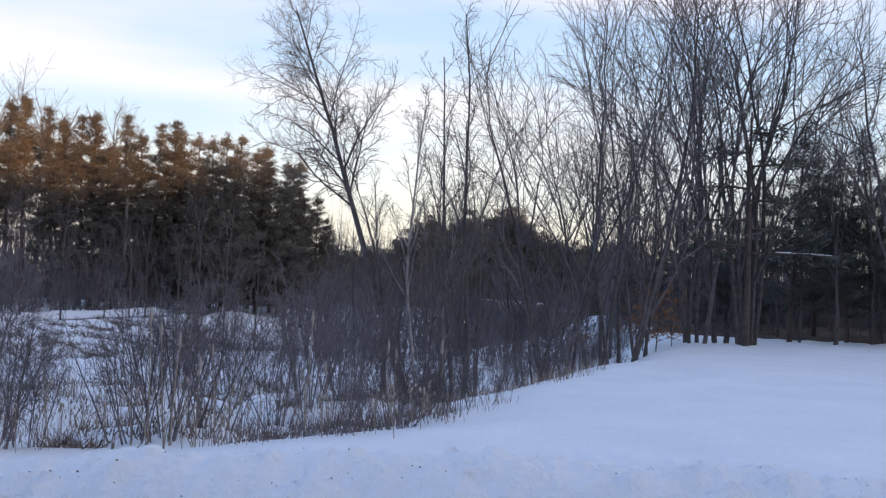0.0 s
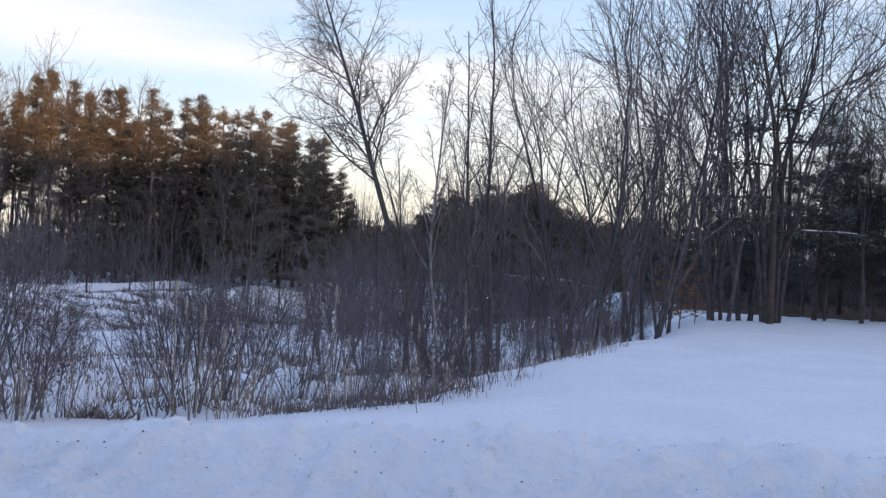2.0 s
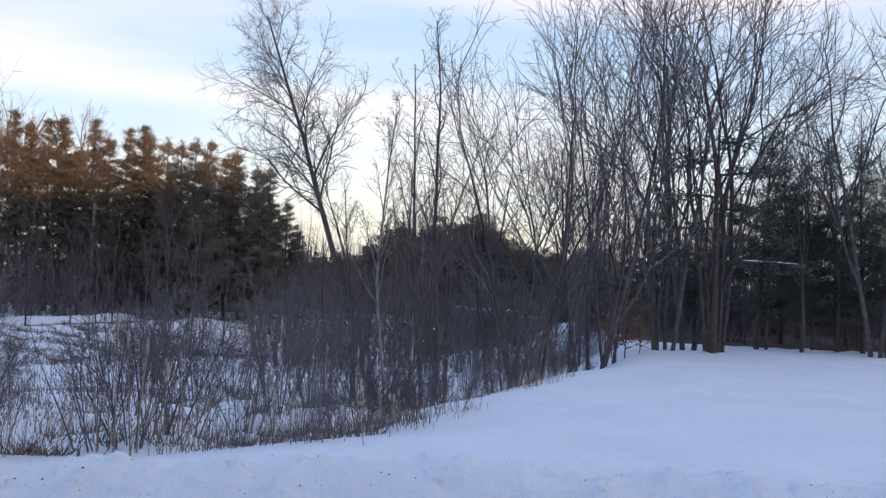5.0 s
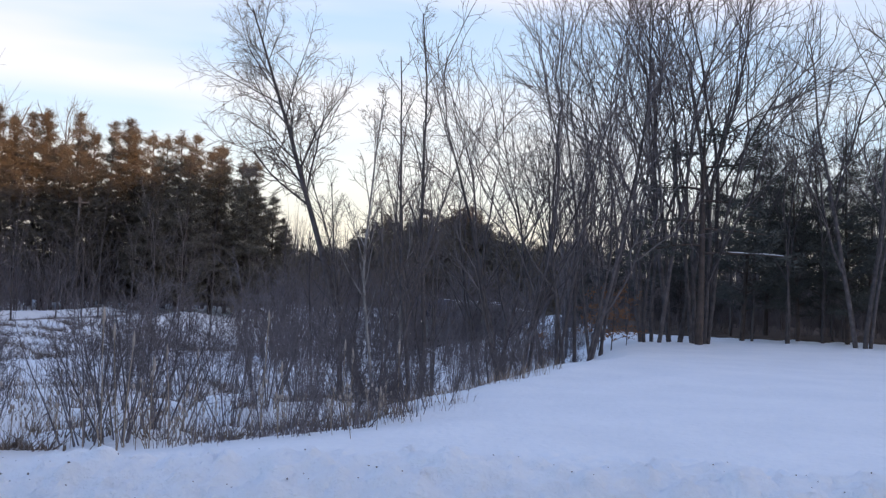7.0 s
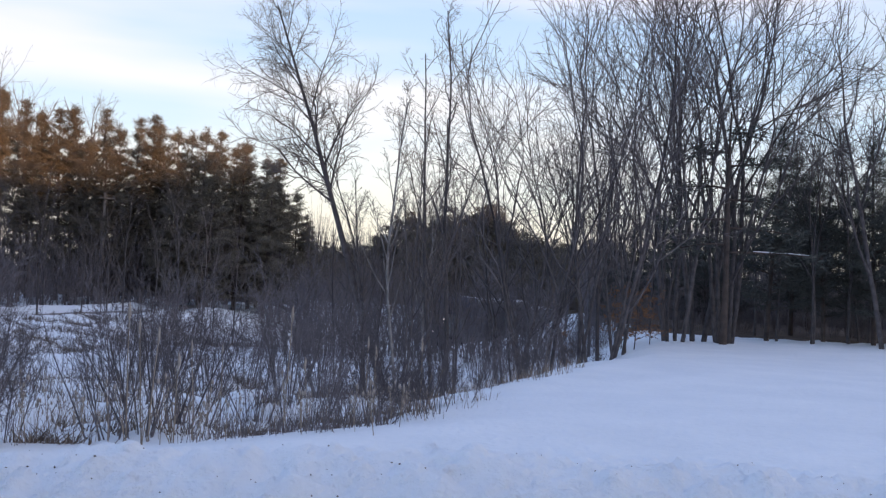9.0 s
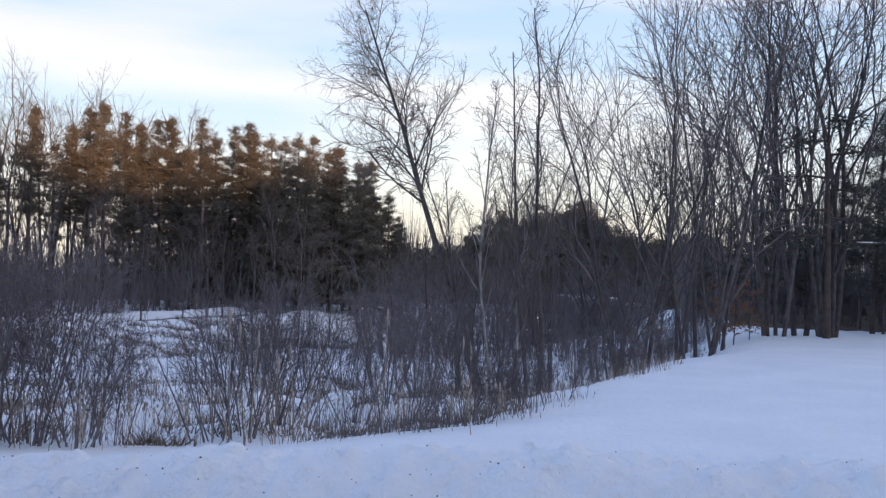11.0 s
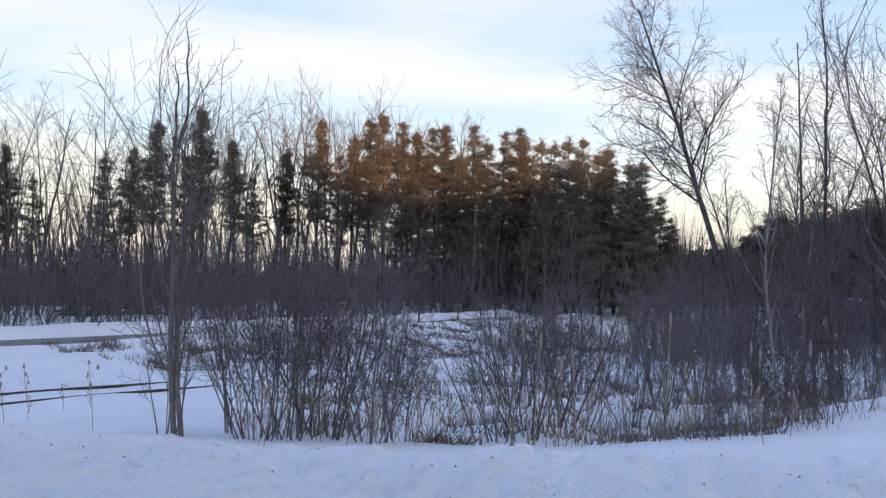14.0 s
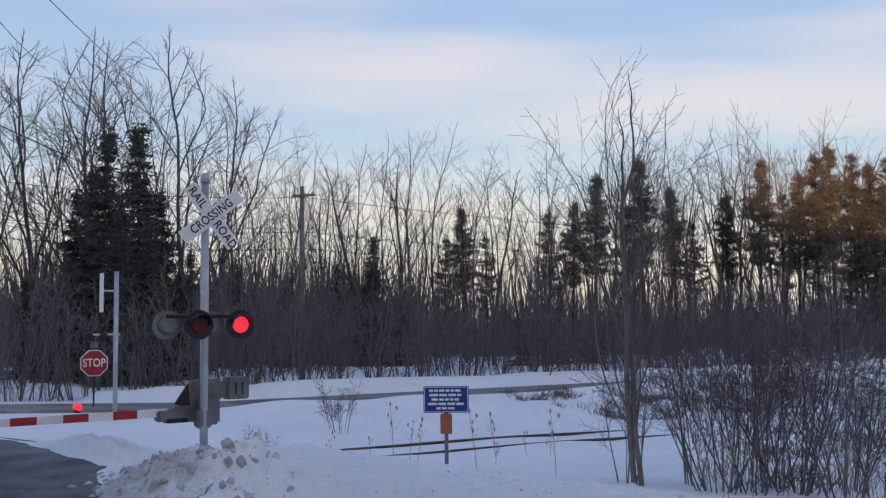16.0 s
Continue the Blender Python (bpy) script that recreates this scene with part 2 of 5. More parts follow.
# ---------------------------------------------------------------- mesh tools
def mesh_of(name, verts, faces, mats, index=None, smooth=True):
    """A mesh from arrays; faces is a list of integer arrays, one for each face size."""
    me = bpy.data.meshes.new(name)
    verts = np.asarray(verts, float)
    faces = [np.asarray(f, int) for f in faces if len(f)]
    loops = np.concatenate([f.ravel() for f in faces])
    sizes = np.concatenate([np.full(len(f), f.shape[1]) for f in faces])
    me.vertices.add(len(verts))
    me.vertices.foreach_set("co", verts.ravel())
    me.loops.add(len(loops))
    me.loops.foreach_set("vertex_index", loops)
    me.polygons.add(len(sizes))
    me.polygons.foreach_set("loop_start", np.concatenate([[0], np.cumsum(sizes)[:-1]]))
    me.polygons.foreach_set("use_smooth", np.full(len(sizes), smooth))
    for m in (mats if isinstance(mats, (list, tuple)) else [mats]):
        me.materials.append(m)
    if index is not None:
        me.polygons.foreach_set("material_index", np.asarray(index, int))
    me.update(calc_edges=True)
    me.validate()
    return me


def part(name, bm, material, parent, label=""):
    """Links a bmesh or a mesh as one object under a thing or a part."""
    if isinstance(bm, bmesh.types.BMesh):
        me = bpy.data.meshes.new(name)
        bm.to_mesh(me)
        bm.free()
        me.materials.append(material)
    else:
        me = bm
    ob = new(name, me)
    ob.parent = parent
    return tagged(ob, label) if label else ob


def box(sx, sy, sz, at=(0, 0, 0), bevel=0.0, turn=None):
    bm = bmesh.new()
    bmesh.ops.create_cube(bm, size=1)
    bmesh.ops.scale(bm, vec=(sx, sy, sz), verts=bm.verts)
    if bevel:
        bmesh.ops.bevel(bm, geom=bm.edges[:], offset=bevel, segments=2, affect="EDGES")
    if turn is not None:
        bmesh.ops.transform(bm, matrix=turn, verts=bm.verts)
    bmesh.ops.translate(bm, vec=at, verts=bm.verts)
    return bm


def rod(p, q, r0, r1=None, n=12):
    """A tapered round bar from p to q."""
    p, q = Vector(p), Vector(q)
    bm = bmesh.new()
    bmesh.ops.create_cone(bm, cap_ends=True, segments=n, radius1=r0, radius2=r0 if r1 is None else r1, depth=(q - p).length)
    m = Matrix.Translation((p + q) / 2) @ (q - p).to_track_quat("Z", "Y").to_matrix().to_4x4()
    bmesh.ops.transform(bm, matrix=m, verts=bm.verts)
    for f in bm.faces:
        f.smooth = len(f.verts) == 4
    return bm


def prism(outline, depth, m=None):
    """A flat plate: the outline lies in xz and is depth thick along y."""
    bm = bmesh.new()
    vs = [bm.verts.new((x, -depth / 2, z)) for x, z in outline]
    f = bm.faces.new(vs)
    ext = bmesh.ops.extrude_face_region(bm, geom=[f])
    bmesh.ops.translate(bm, vec=(0, depth, 0), verts=[v for v in ext["geom"] if isinstance(v, bmesh.types.BMVert)])
    bmesh.ops.recalc_face_normals(bm, faces=bm.faces)
    if m is not None:
        bmesh.ops.transform(bm, matrix=m, verts=bm.verts)
    return bm


def thing(name, x, y, z, turn, label, category, group="", kind=""):
    e = new(name)
    e.empty_display_size = 0.2
    e.matrix_world = pose(x, y, z, 0, 0, turn)
    return tagged(e, label, category, group, kind)


def lettering(text, size, material, m, parent, name="lettering", squeeze=1.0, spacing=1.0):
    c = bpy.data.curves.new(name, "FONT")
    c.body, c.size, c.extrude, c.align_x, c.align_y = text, size, 0.002, "CENTER", "CENTER"
    c.space_character, c.offset = spacing, size * 0.015
    tmp = bpy.data.objects.new(name, c)
    me = bpy.data.meshes.new_from_object(tmp)
    bpy.data.objects.remove(tmp)
    me.transform(m @ Matrix.Diagonal((squeeze, 1, 1, 1)))
    me.materials.clear()
    me.materials.append(material)
    ob = new(name, me)
    ob.parent = parent
    return ob


def bearing(az, d):
    """The place d metres off, az degrees to the left of +y."""
    return -d * math.sin(radians(az)), d * math.cos(radians(az))


# ---------------------------------------------------------------- lie of the land
TRACK = np.array([(-21.0, -40), (-19.6, -8), (-18.6, 0), (-17.3, 8), (-16.2, 13.4), (-15.2, 19.5), (-14.0, 27), (-10.5, 48), (-7.0, 66), (2.5, 91), (20, 120), (60, 165)], float)
TRACK_Z = np.array([0.0, 0.0, 0.0, -0.22, -0.57, -0.70, -1.0, -1.85, -2.7, -3.9, -4.4, -4.6])


def curve_through(pts, n):
    """n places evenly along a smooth line through pts (Catmull-Rom)."""
    p = np.vstack([2 * pts[0] - pts[1], pts, 2 * pts[-1] - pts[-2]])
    out = []
    for i in range(1, len(p) - 2):
        for t in np.linspace(0, 1, 40, endpoint=False):
            a, b, c, d = p[i - 1], p[i], p[i + 1], p[i + 2]
            out.append(0.5 * (2 * b + (c - a) * t + (2 * a - 5 * b + 4 * c - d) * t * t + (3 * b - a - 3 * c + d) * t ** 3))
    out.append(p[-2])
    out = np.array(out)
    s = np.concatenate([[0], np.cumsum(np.linalg.norm(np.diff(out[:, :2], axis=0), axis=1))])
    u = np.linspace(0, s[-1], n)
    return np.stack([np.interp(u, s, out[:, k]) for k in range(out.shape[1])], 1)


LINE = curve_through(np.column_stack([TRACK, TRACK_Z]), 420)
TAN = np.gradient(LINE[:, :2], axis=0)
TAN /= np.linalg.norm(TAN, axis=1)[:, None]


def ripple(x, y, scale, seed):
    """Smooth value noise in -1..1 on arrays."""
    r = np.random.RandomState(seed).rand(64, 64) * 2 - 1
    u, v = np.asarray(x) / scale, np.asarray(y) / scale
    i, j = np.floor(u).astype(int), np.floor(v).astype(int)
    a, b = u - i, v - j
    a, b = a * a * (3 - 2 * a), b * b * (3 - 2 * b)
    g = lambda p, q: r[p % 64, q % 64]
    return (g(i, j) * (1 - a) + g(i + 1, j) * a) * (1 - b) + (g(i, j + 1) * (1 - a) + g(i + 1, j + 1) * a) * b


def step(a, b, x):
    t = np.clip((x - a) / (b - a), 0, 1)
    return t * t * (3 - 2 * t)


def road_edge(x):
    """Where the ploughed snow meets the asphalt."""
    return np.interp(x, [-30, -16.5, -14.8, -11, -7, 40], [8.3, 8.3, 7.9, 6.2, 5.6, 5.6]) + 0.15 * ripple(x, np.asarray(x) * 0, 1.3, 28)


def land(x, y):
    """Height of the snow at x, y (arrays)."""
    x, y = np.atleast_1d(np.asarray(x, float)), np.atleast_1d(np.asarray(y, float))
    side, level = np.empty_like(x), np.empty_like(x)
    for k in range(0, len(x), 20000):
        dx, dy = x[k:k + 20000, None] - LINE[None, :, 0], y[k:k + 20000, None] - LINE[None, :, 1]
        i = np.argmin(dx * dx + dy * dy, 1)
        q = np.arange(len(i))
        side[k:k + 20000] = dy[q, i] * TAN[i, 0] - dx[q, i] * TAN[i, 1]
        level[k:k + 20000] = LINE[i, 2]
    # marsh, falling gently away from the road
    marsh = np.interp(y, [9.5, 12, 16, 22, 30, 48, 70, 110], [0.12, -0.12, -0.45, -0.75, -1.25, -1.95, -2.1, -1.2])
    marsh = marsh + (0.22 * ripple(x, y, 1.7, 3) + 0.22 * ripple(x, y, 0.7, 4)) * step(13, 16, y) * step(-11, -8, x) + 0.12 * ripple(x, y, 5, 5) * step(11, 14, y)
    # open field
    edge = np.interp(y, [9, 12.5, 14.5, 18.4, 21.8, 29, 37, 44, 70], [-3.0, -0.9, 0.4, 1.0, 2.5, 5.2, 7.6, 9.0, 12])
    field = 0.16 + 0.03 * ripple(x, y, 6, 6) + 0.02 * ripple(x, y, 2.2, 7)
    z = marsh + (field - marsh) * step(-3.6, 1.0, x - edge + 0.5 * ripple(x, y, 2.0, 8) * step(12, 16, y))
    # railway bed, the bank behind it and the terrace of the side road
    bed = level + np.interp(y, [22, 28], [-0.035, 0.03]) + 0.035 * ripple(x, y, 1.6, 9)
    z = np.where(y > 8.5, z + (bed - z) * step(5.5, 1.9, np.abs(side)), z)
    terrace = np.interp(y, [8, 12, 20, 60, 100], [0.0, -0.25, -0.62, -1.0, -0.9]) + 0.03 * ripple(x, y, 5, 10)
    bank = bed + (terrace - bed) * step(2.4, 8.6, side + 0.7 * ripple(x, y, 3.0, 11)) + (0.34 * ripple(x, y, 2.0, 12) + 0.20 * ripple(x, y, 0.9, 19)) * (0.45 + 0.55 * step(24, 32, y)) * step(2.5, 4, side) * step(9.6, 8, side)
    z = np.where(side > 1.9, bank, z)
    z = z + (0.26 * step(14, 20, y) + 0.24 * step(30, 42, y)) * (1 + 0.4 * ripple(x, y, 2.5, 21)) * np.exp(-((side - 9.7) / 0.7) ** 2) + (0.50 + 0.12 * ripple(x, y, 2, 13)) * np.exp(-((side - 15.6) / 0.8) ** 2) * (y > 17)
    z = z + 0.3 * step(17.5, 24, side)
    far = step(70, 110, np.hypot(x, y))
    z = z * (1 - far) + (-0.6 + 0.3 * ripple(x, y, 30, 14)) * far
    # the line runs in a shallow cutting further out
    z = np.where(y > 55, z + (level + 0.03 - z) * step(11.0, 3.0, np.abs(side)) * step(55, 66, y), z)
    # main road, with the plough's bank along it
    gap = 1 - step(-15.0, -16.6, x) * step(-29.5, -27.5, x) * 1.0
    crest = 9.35 + 0.18 * ripple(x, y * 0, 2.4, 15)
    lump = 0.045 * ripple(x, y, 0.55, 16) + 0.055 * ripple(x, y, 0.25, 17) + 0.045 * ripple(x, y, 0.12, 27) + 0.025 * ripple(x + 3, y, 0.36, 29)
    rise = np.where(y < crest, np.exp(-((y - crest) / 0.62) ** 2), np.exp(-((y - crest) / 0.6) ** 2))
    high = 0.24 + 0.025 * ripple(x, y * 0, 1.6, 18) + 0.03 * np.exp(-((x + 10.9) / 1.9) ** 2) - 0.02 * step(2, 6, x) - 0.10 * step(-1, -5, x) - 0.08 * step(-3.5, -5.5, x) * step(-11.5, -9.5, x)
    kerb = road_edge(x)
    z = z * step(8.0, 9.6, y) + (0.09 + 1.1 * lump) * step(0.0, 0.5, y - kerb) * step(9.4, 8.2, y)
    z = z + gap * rise * (high + 0.02 + 0.5 * lump) + gap * 0.25 * lump * step(8.0, 8.6, y) * step(12, 10, y)
    # broken, lumpy snow thrown up by the plough
    bill = 0.04 * np.abs(ripple(x, y, 0.6, 34)) + 0.055 * np.abs(ripple(x, y, 0.25, 35)) + 0.085 * np.abs(ripple(x, y, 0.15, 36))
    z = z + gap * (bill - 0.065) * step(7.9, 8.5, y) * step(11.5, 10.4, y + 0.5 * ripple(x, y * 0, 1.7, 33))
    pile = np.exp(-(np.abs((x + 10.75) / 1.15) ** 3 + np.abs((y - 7.3) / 0.8) ** 3)) + 0.5 * np.exp(-(((x + 15.6) / 1.2) ** 2 + ((y - 8.7) / 0.6) ** 2))
    z = z + pile * (0.37 + 1.3 * lump + 1.9 * (bill - 0.05))
    z = np.where(y < kerb, np.where(y < -2, 0.05 * step(-2, -3, y), 0.0), z)
    return z


def land_at(x, y):
    return float(land([x], [y])[0])


def spaced(stops):
    out = [stops[0][0]]
    for (a, _), (b, s) in zip(stops, stops[1:]):
        n = max(1, int(round((b - a) / s)))
        out += list(np.linspace(a, b, n + 1)[1:])
    return np.array(out)


GX = spaced([(-2600, 0), (-600, 400), (-150, 50), (-60, 6), (-34, 0.8), (-22, 0.3), (-13.5, 0.14), (5.5, 0.062), (14, 0.13), (30, 0.5), (60, 1.5), (160, 10), (600, 60), (2600, 500)])
GY = spaced([(-2600, 0), (-600, 400), (-60, 60), (-4, 8), (5.2, 1.2), (6.3, 0.2), (11.6, 0.062), (16, 0.22), (40, 0.5), (75, 1.0), (130, 5), (600, 60), (2600, 500)])
mx, my = np.meshgrid(GX, GY)
mz = land(mx.ravel(), my.ravel())
nx, ny = len(GX), len(GY)
ii = (np.arange(ny - 1)[:, None] * nx + np.arange(nx - 1)[None]).ravel()
ground = new("ground", mesh_of("ground", np.stack([mx.ravel(), my.ravel(), mz], 1), [np.stack([ii, ii + 1, ii + nx + 1, ii + nx], 1)], SNOW))
tagged(ground, "snow-covered ground with a ploughed roadside bank and marsh", "ground", kind="structure")


def ribbon(name, left, right, thick, material, label, category):
    """A low solid strip between two lines of places."""
    n = len(left)
    top = np.concatenate([left, right])
    low = top - np.array([0, 0, thick])
    i = np.arange(n - 1)
    quads = [np.stack([i + n, i + n + 1, i + 1, i], 1),
             np.stack([i, i + 1, i + 1 + 2 * n, i + 2 * n], 1),
             np.stack([i + 3 * n, i + 3 * n + 1, i + n + 1, i + n], 1)]
    me = mesh_of(name, np.concatenate([top, low]), quads, material, smooth=False)
    return tagged(new(name, me), label, category, kind="structure")


rx = np.linspace(-70, 60, 131)
ribbon("road", np.stack([rx, road_edge(rx) + 0.25, rx * 0 + 0.02], 1), np.stack([rx, rx * 0 - 1.5, rx * 0 + 0.02], 1), 0.15, ASPHALT, "dark wet asphalt road between ploughed snow banks", "road")


def beside(offset, lift=0.0, lo=0, hi=None):
    """A line parallel to the track, offset metres to its left."""
    p = LINE[lo:hi].copy()
    nrm = np.stack([-TAN[lo:hi, 1], TAN[lo:hi, 0]], 1)
    p[:, :2] += nrm * offset
    p[:, 2] += lift
    return p


k0 = int(np.argmin(np.abs(LINE[:, 1] - 10)))
k1 = int(np.argmin(np.abs(LINE[:, 1] - 128)))
la, lb = beside(14.3, 0, k0, k1), beside(10.8, 0, k0, k1)
for edge_line in (la, lb):
    edge_line[:, 2] = np.interp(edge_line[:, 1], [8, 12, 20, 60, 100], [0.0, -0.25, -0.62, -1.0, -0.9]) + 0.07
ribbon("side_road", la, lb, 0.3, ROAD_SNOWY, "narrow asphalt side road on a snowy terrace", "road")


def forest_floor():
    """Bare leaf litter under the wood by the field, its colour also holding the shade there, with an uneven edge
    against the snow.
    """
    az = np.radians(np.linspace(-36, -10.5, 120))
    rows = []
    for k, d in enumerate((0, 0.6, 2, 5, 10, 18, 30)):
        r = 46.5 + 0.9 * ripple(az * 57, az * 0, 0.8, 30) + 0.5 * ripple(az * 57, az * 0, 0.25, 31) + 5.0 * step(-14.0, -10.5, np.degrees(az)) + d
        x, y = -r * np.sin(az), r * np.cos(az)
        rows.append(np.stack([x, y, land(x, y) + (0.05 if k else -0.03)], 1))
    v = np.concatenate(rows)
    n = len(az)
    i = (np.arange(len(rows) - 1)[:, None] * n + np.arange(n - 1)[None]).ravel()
    return tagged(new("forest_floor", mesh_of("forest_floor", v, [np.stack([i, i + n, i + n + 1, i + 1], 1)], SHADED_LITTER)), "brown leaf litter, coloured dark for the shade under the bare trees", "ground", kind="structure")


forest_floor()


# ---------------------------------------------------------------- trees
def tubes(branches, sides):
    """Round tapered tubes for a list of (points, radii) lines of one length."""
    P = np.array([b[0] for b in branches])
    R = np.array([b[1] for b in branches])
    B, n = R.shape
    T = np.gradient(P, axis=1)
    T /= np.linalg.norm(T, axis=2, keepdims=True) + 1e-9
    ref = np.where(np.abs(T[:, :1, 2:3]) > 0.9, np.array([1.0, 0, 0]), np.array([0, 0, 1.0]))
    U = np.cross(T, np.broadcast_to(ref, T.shape))
    U /= np.linalg.norm(U, axis=2, keepdims=True) + 1e-9
    V = np.cross(T, U)
    a = np.arange(sides) * 2 * math.pi / sides
    ring = U[:, :, None] * np.cos(a)[None, None, :, None] + V[:, :, None] * np.sin(a)[None, None, :, None]
    verts = (P[:, :, None] + ring * R[:, :, None, None]).reshape(-1, 3)
    b, i, k = np.meshgrid(np.arange(B), np.arange(n - 1), np.arange(sides), indexing="ij")
    f = lambda ii_, kk: (b * n + ii_) * sides + kk % sides
    quads = np.stack([f(i, k), f(i, k + 1), f(i + 1, k + 1), f(i + 1, k)], -1).reshape(-1, 4)
    return verts, quads


def wood_mesh(name, branches, material, sides):
    groups = {}
    for b in branches:
        groups.setdefault(len(b[1]), []).append(b)
    vs, fs, off = [], [], 0
    for g in groups.values():
        v, q = tubes(g, sides)
        vs.append(v)
        fs.append(q + off)
        off += len(v)
    return mesh_of(name, np.concatenate(vs), [np.concatenate(fs)], material)


def limb(rng, start, way, length, r0, r1, n, wander, lift):
    """One branch: a line that wanders and bends towards the light."""
    p = np.array(start, float)
    d = np.array(way, float)
    pts = [p.copy()]
    for _ in range(n - 1):
        d = d + rng.normal(0, wander, 3) + np.array([0, 0, lift])
        d /= np.linalg.norm(d)
        p = p + d * length / (n - 1)
        pts.append(p.copy())
    return np.array(pts), np.linspace(r0, r1, n)


def shoot(rng, parent, u, angle, round_):
    """Where a child leaves its parent at share u of its length, and which way."""
    pts, rad = parent
    f = u * (len(pts) - 1)
    i = min(int(f), len(pts) - 2)
    p = pts[i] + (pts[i + 1] - pts[i]) * (f - i)
    d = pts[i + 1] - pts[i]
    d = d / np.linalg.norm(d)
    side = np.cross(d, [0.0, 0.0, 1.0]) if abs(d[2]) < 0.98 else np.array([1.0, 0, 0])
    side /= np.linalg.norm(side)
    other = np.cross(d, side)
    w = side * math.cos(round_) + other * math.sin(round_)
    return p, d * math.cos(angle) + w * math.sin(angle), rad[i] + (rad[i + 1] - rad[i]) * (f - i)


def bare_crown(rng, stems, plan, thin=0.006):
    """Boughs and twigs on the stems. plan: for each level (count per branch, length share, first u, angle, lift, points)."""
    levels = [stems]
    for lv, (count, share, first, angle, lift, n) in enumerate(plan):
        out = []
        for b in levels[-1]:
            length = np.linalg.norm(np.diff(b[0], axis=0), axis=1).sum()
            start = rng.uniform(0, 6.28)
            m = max(1, int(round(count * rng.uniform(0.8, 1.2))))
            for j in range(m):
                u = first + (0.98 - first) * (j + rng.uniform(0.1, 0.9)) / m
                p, d, r = shoot(rng, b, u, radians(angle * rng.uniform(0.65, 1.35)), start + j * 2.4 + rng.uniform(-0.5, 0.5))
                ln = length * share * (1.15 - 0.65 * u) * rng.uniform(0.7, 1.3)
                r0 = max(thin, r * (0.62 if lv == 0 else 0.55))
                out.append(limb(rng, p, d, ln, r0, max(thin * 0.6, r0 * 0.25), n, 0.15 + 0.045 * lv, lift))
        levels.append(out)
    return levels


def finish_tree(name, levels, bark, twig, label, category, group, limbs=True):
    """Links a tree: each stem a part, its limbs parts of it, and the twigs as its crown."""
    t = thing(name, 0, 0, 0, 0, label, category, group)
    stems = [part("trunk" if len(levels[0]) == 1 else "stem", wood_mesh("stem", [b], bark, 7), bark, t) for b in levels[0]]
    if limbs:
        share = len(levels[1]) / len(stems)
        for k, b in enumerate(levels[1]):
            part("limb", wood_mesh("limb", [b], bark, 5), bark, stems[min(int(k / share), len(stems) - 1)])
    rest = [b for lv in levels[2 if limbs else 1:] for b in lv]
    tagged(part("crown", wood_mesh("crown", rest, twig, 3), twig, t), kind="stuff")
    return t


def maple(seed, height, stems, lean, label, group, spread=0.16, plan=None, bark=None, twig=None, name="maple_tree", thin=0.0065, radius=0.012, limbs=True):
    """A bare broadleaf tree, of one or several stems that rise together."""
    rng = np.random.RandomState(seed)
    lines = []
    for k in range(stems):
        a = 6.28 * k / stems + rng.uniform(-0.5, 0.5)
        s = spread * rng.uniform(0.6, 1.4) if stems > 1 else 0.03
        d = np.array([math.cos(a) * s + lean[0], math.sin(a) * s + lean[1], 1.0])
        h = height * (1.0 if k == 0 else rng.uniform(0.75, 1.0))
        r = h * radius * (1.0 if stems == 1 else 0.8)
        lines.append(limb(rng, (math.cos(a) * 0.12 * (stems > 1), math.sin(a) * 0.12 * (stems > 1), -0.15), d / np.linalg.norm(d), h, r, 0.012, 12, 0.05, 0.022))
    plan = plan or [(11, 0.42, 0.22, 38, 0.07, 7), (8, 0.42, 0.2, 36, 0.05, 5), (5, 0.45, 0.2, 38, 0.03, 4), (2, 0.55, 0.25, 40, 0.02, 2)]
    if stems > 1:
        plan = [(max(6, plan[0][0] - stems), *plan[0][1:])] + plan[1:]
    return finish_tree(name, bare_crown(rng, lines, plan, thin), bark or BARK, twig or TWIG, label, "tree", group, limbs)


def forks(rng, stems, plan, thin=0.005, low=0.4, slim=0.66, crook=0.10):
    """Limbs that fork again and again: the first child carries its parent on, the others leave below it.
    plan: for each level (children, length ratio, angle, lift, points)."""
    levels = [stems]
    for lv, (count, ratio, angle, lift, n) in enumerate(plan):
        out = []
        for b in levels[-1]:
            length = np.linalg.norm(np.diff(b[0], axis=0), axis=1).sum()
            start = rng.uniform(0, 6.28)
            for j in range(count):
                on = j == 0
                u = 0.999 if on else low + (0.97 - low) * (j - rng.uniform(0.1, 0.9)) / max(1, count - 1)
                p, d, r = shoot(rng, b, u, radians(angle * (rng.uniform(0.1, 0.5) if on else rng.uniform(0.7, 1.3))), start + j * 2.4 + rng.uniform(-0.5, 0.5))
                r0 = max(thin, r * (0.95 if on else slim))
                out.append(limb(rng, p, d, length * ratio * rng.uniform(0.75, 1.2), r0, max(thin * 0.6, r0 * 0.68), n, crook * (1 + 0.4 * lv), lift))
        levels.append(out)
    return levels


SPREADING = [(3, 0.80, 26, 0.035, 7), (3, 0.68, 30, 0.045, 6), (4, 0.58, 34, 0.045, 5), (3, 0.52, 37, 0.03, 4), (3, 0.52, 40, 0.02, 3)]
BROOMY = [(4, 0.60, 27, 0.05, 5), (3, 0.58, 30, 0.05, 4), (4, 0.56, 32, 0.03, 3), (3, 0.52, 36, 0.02, 3), (3, 0.55, 38, 0.0, 2)]


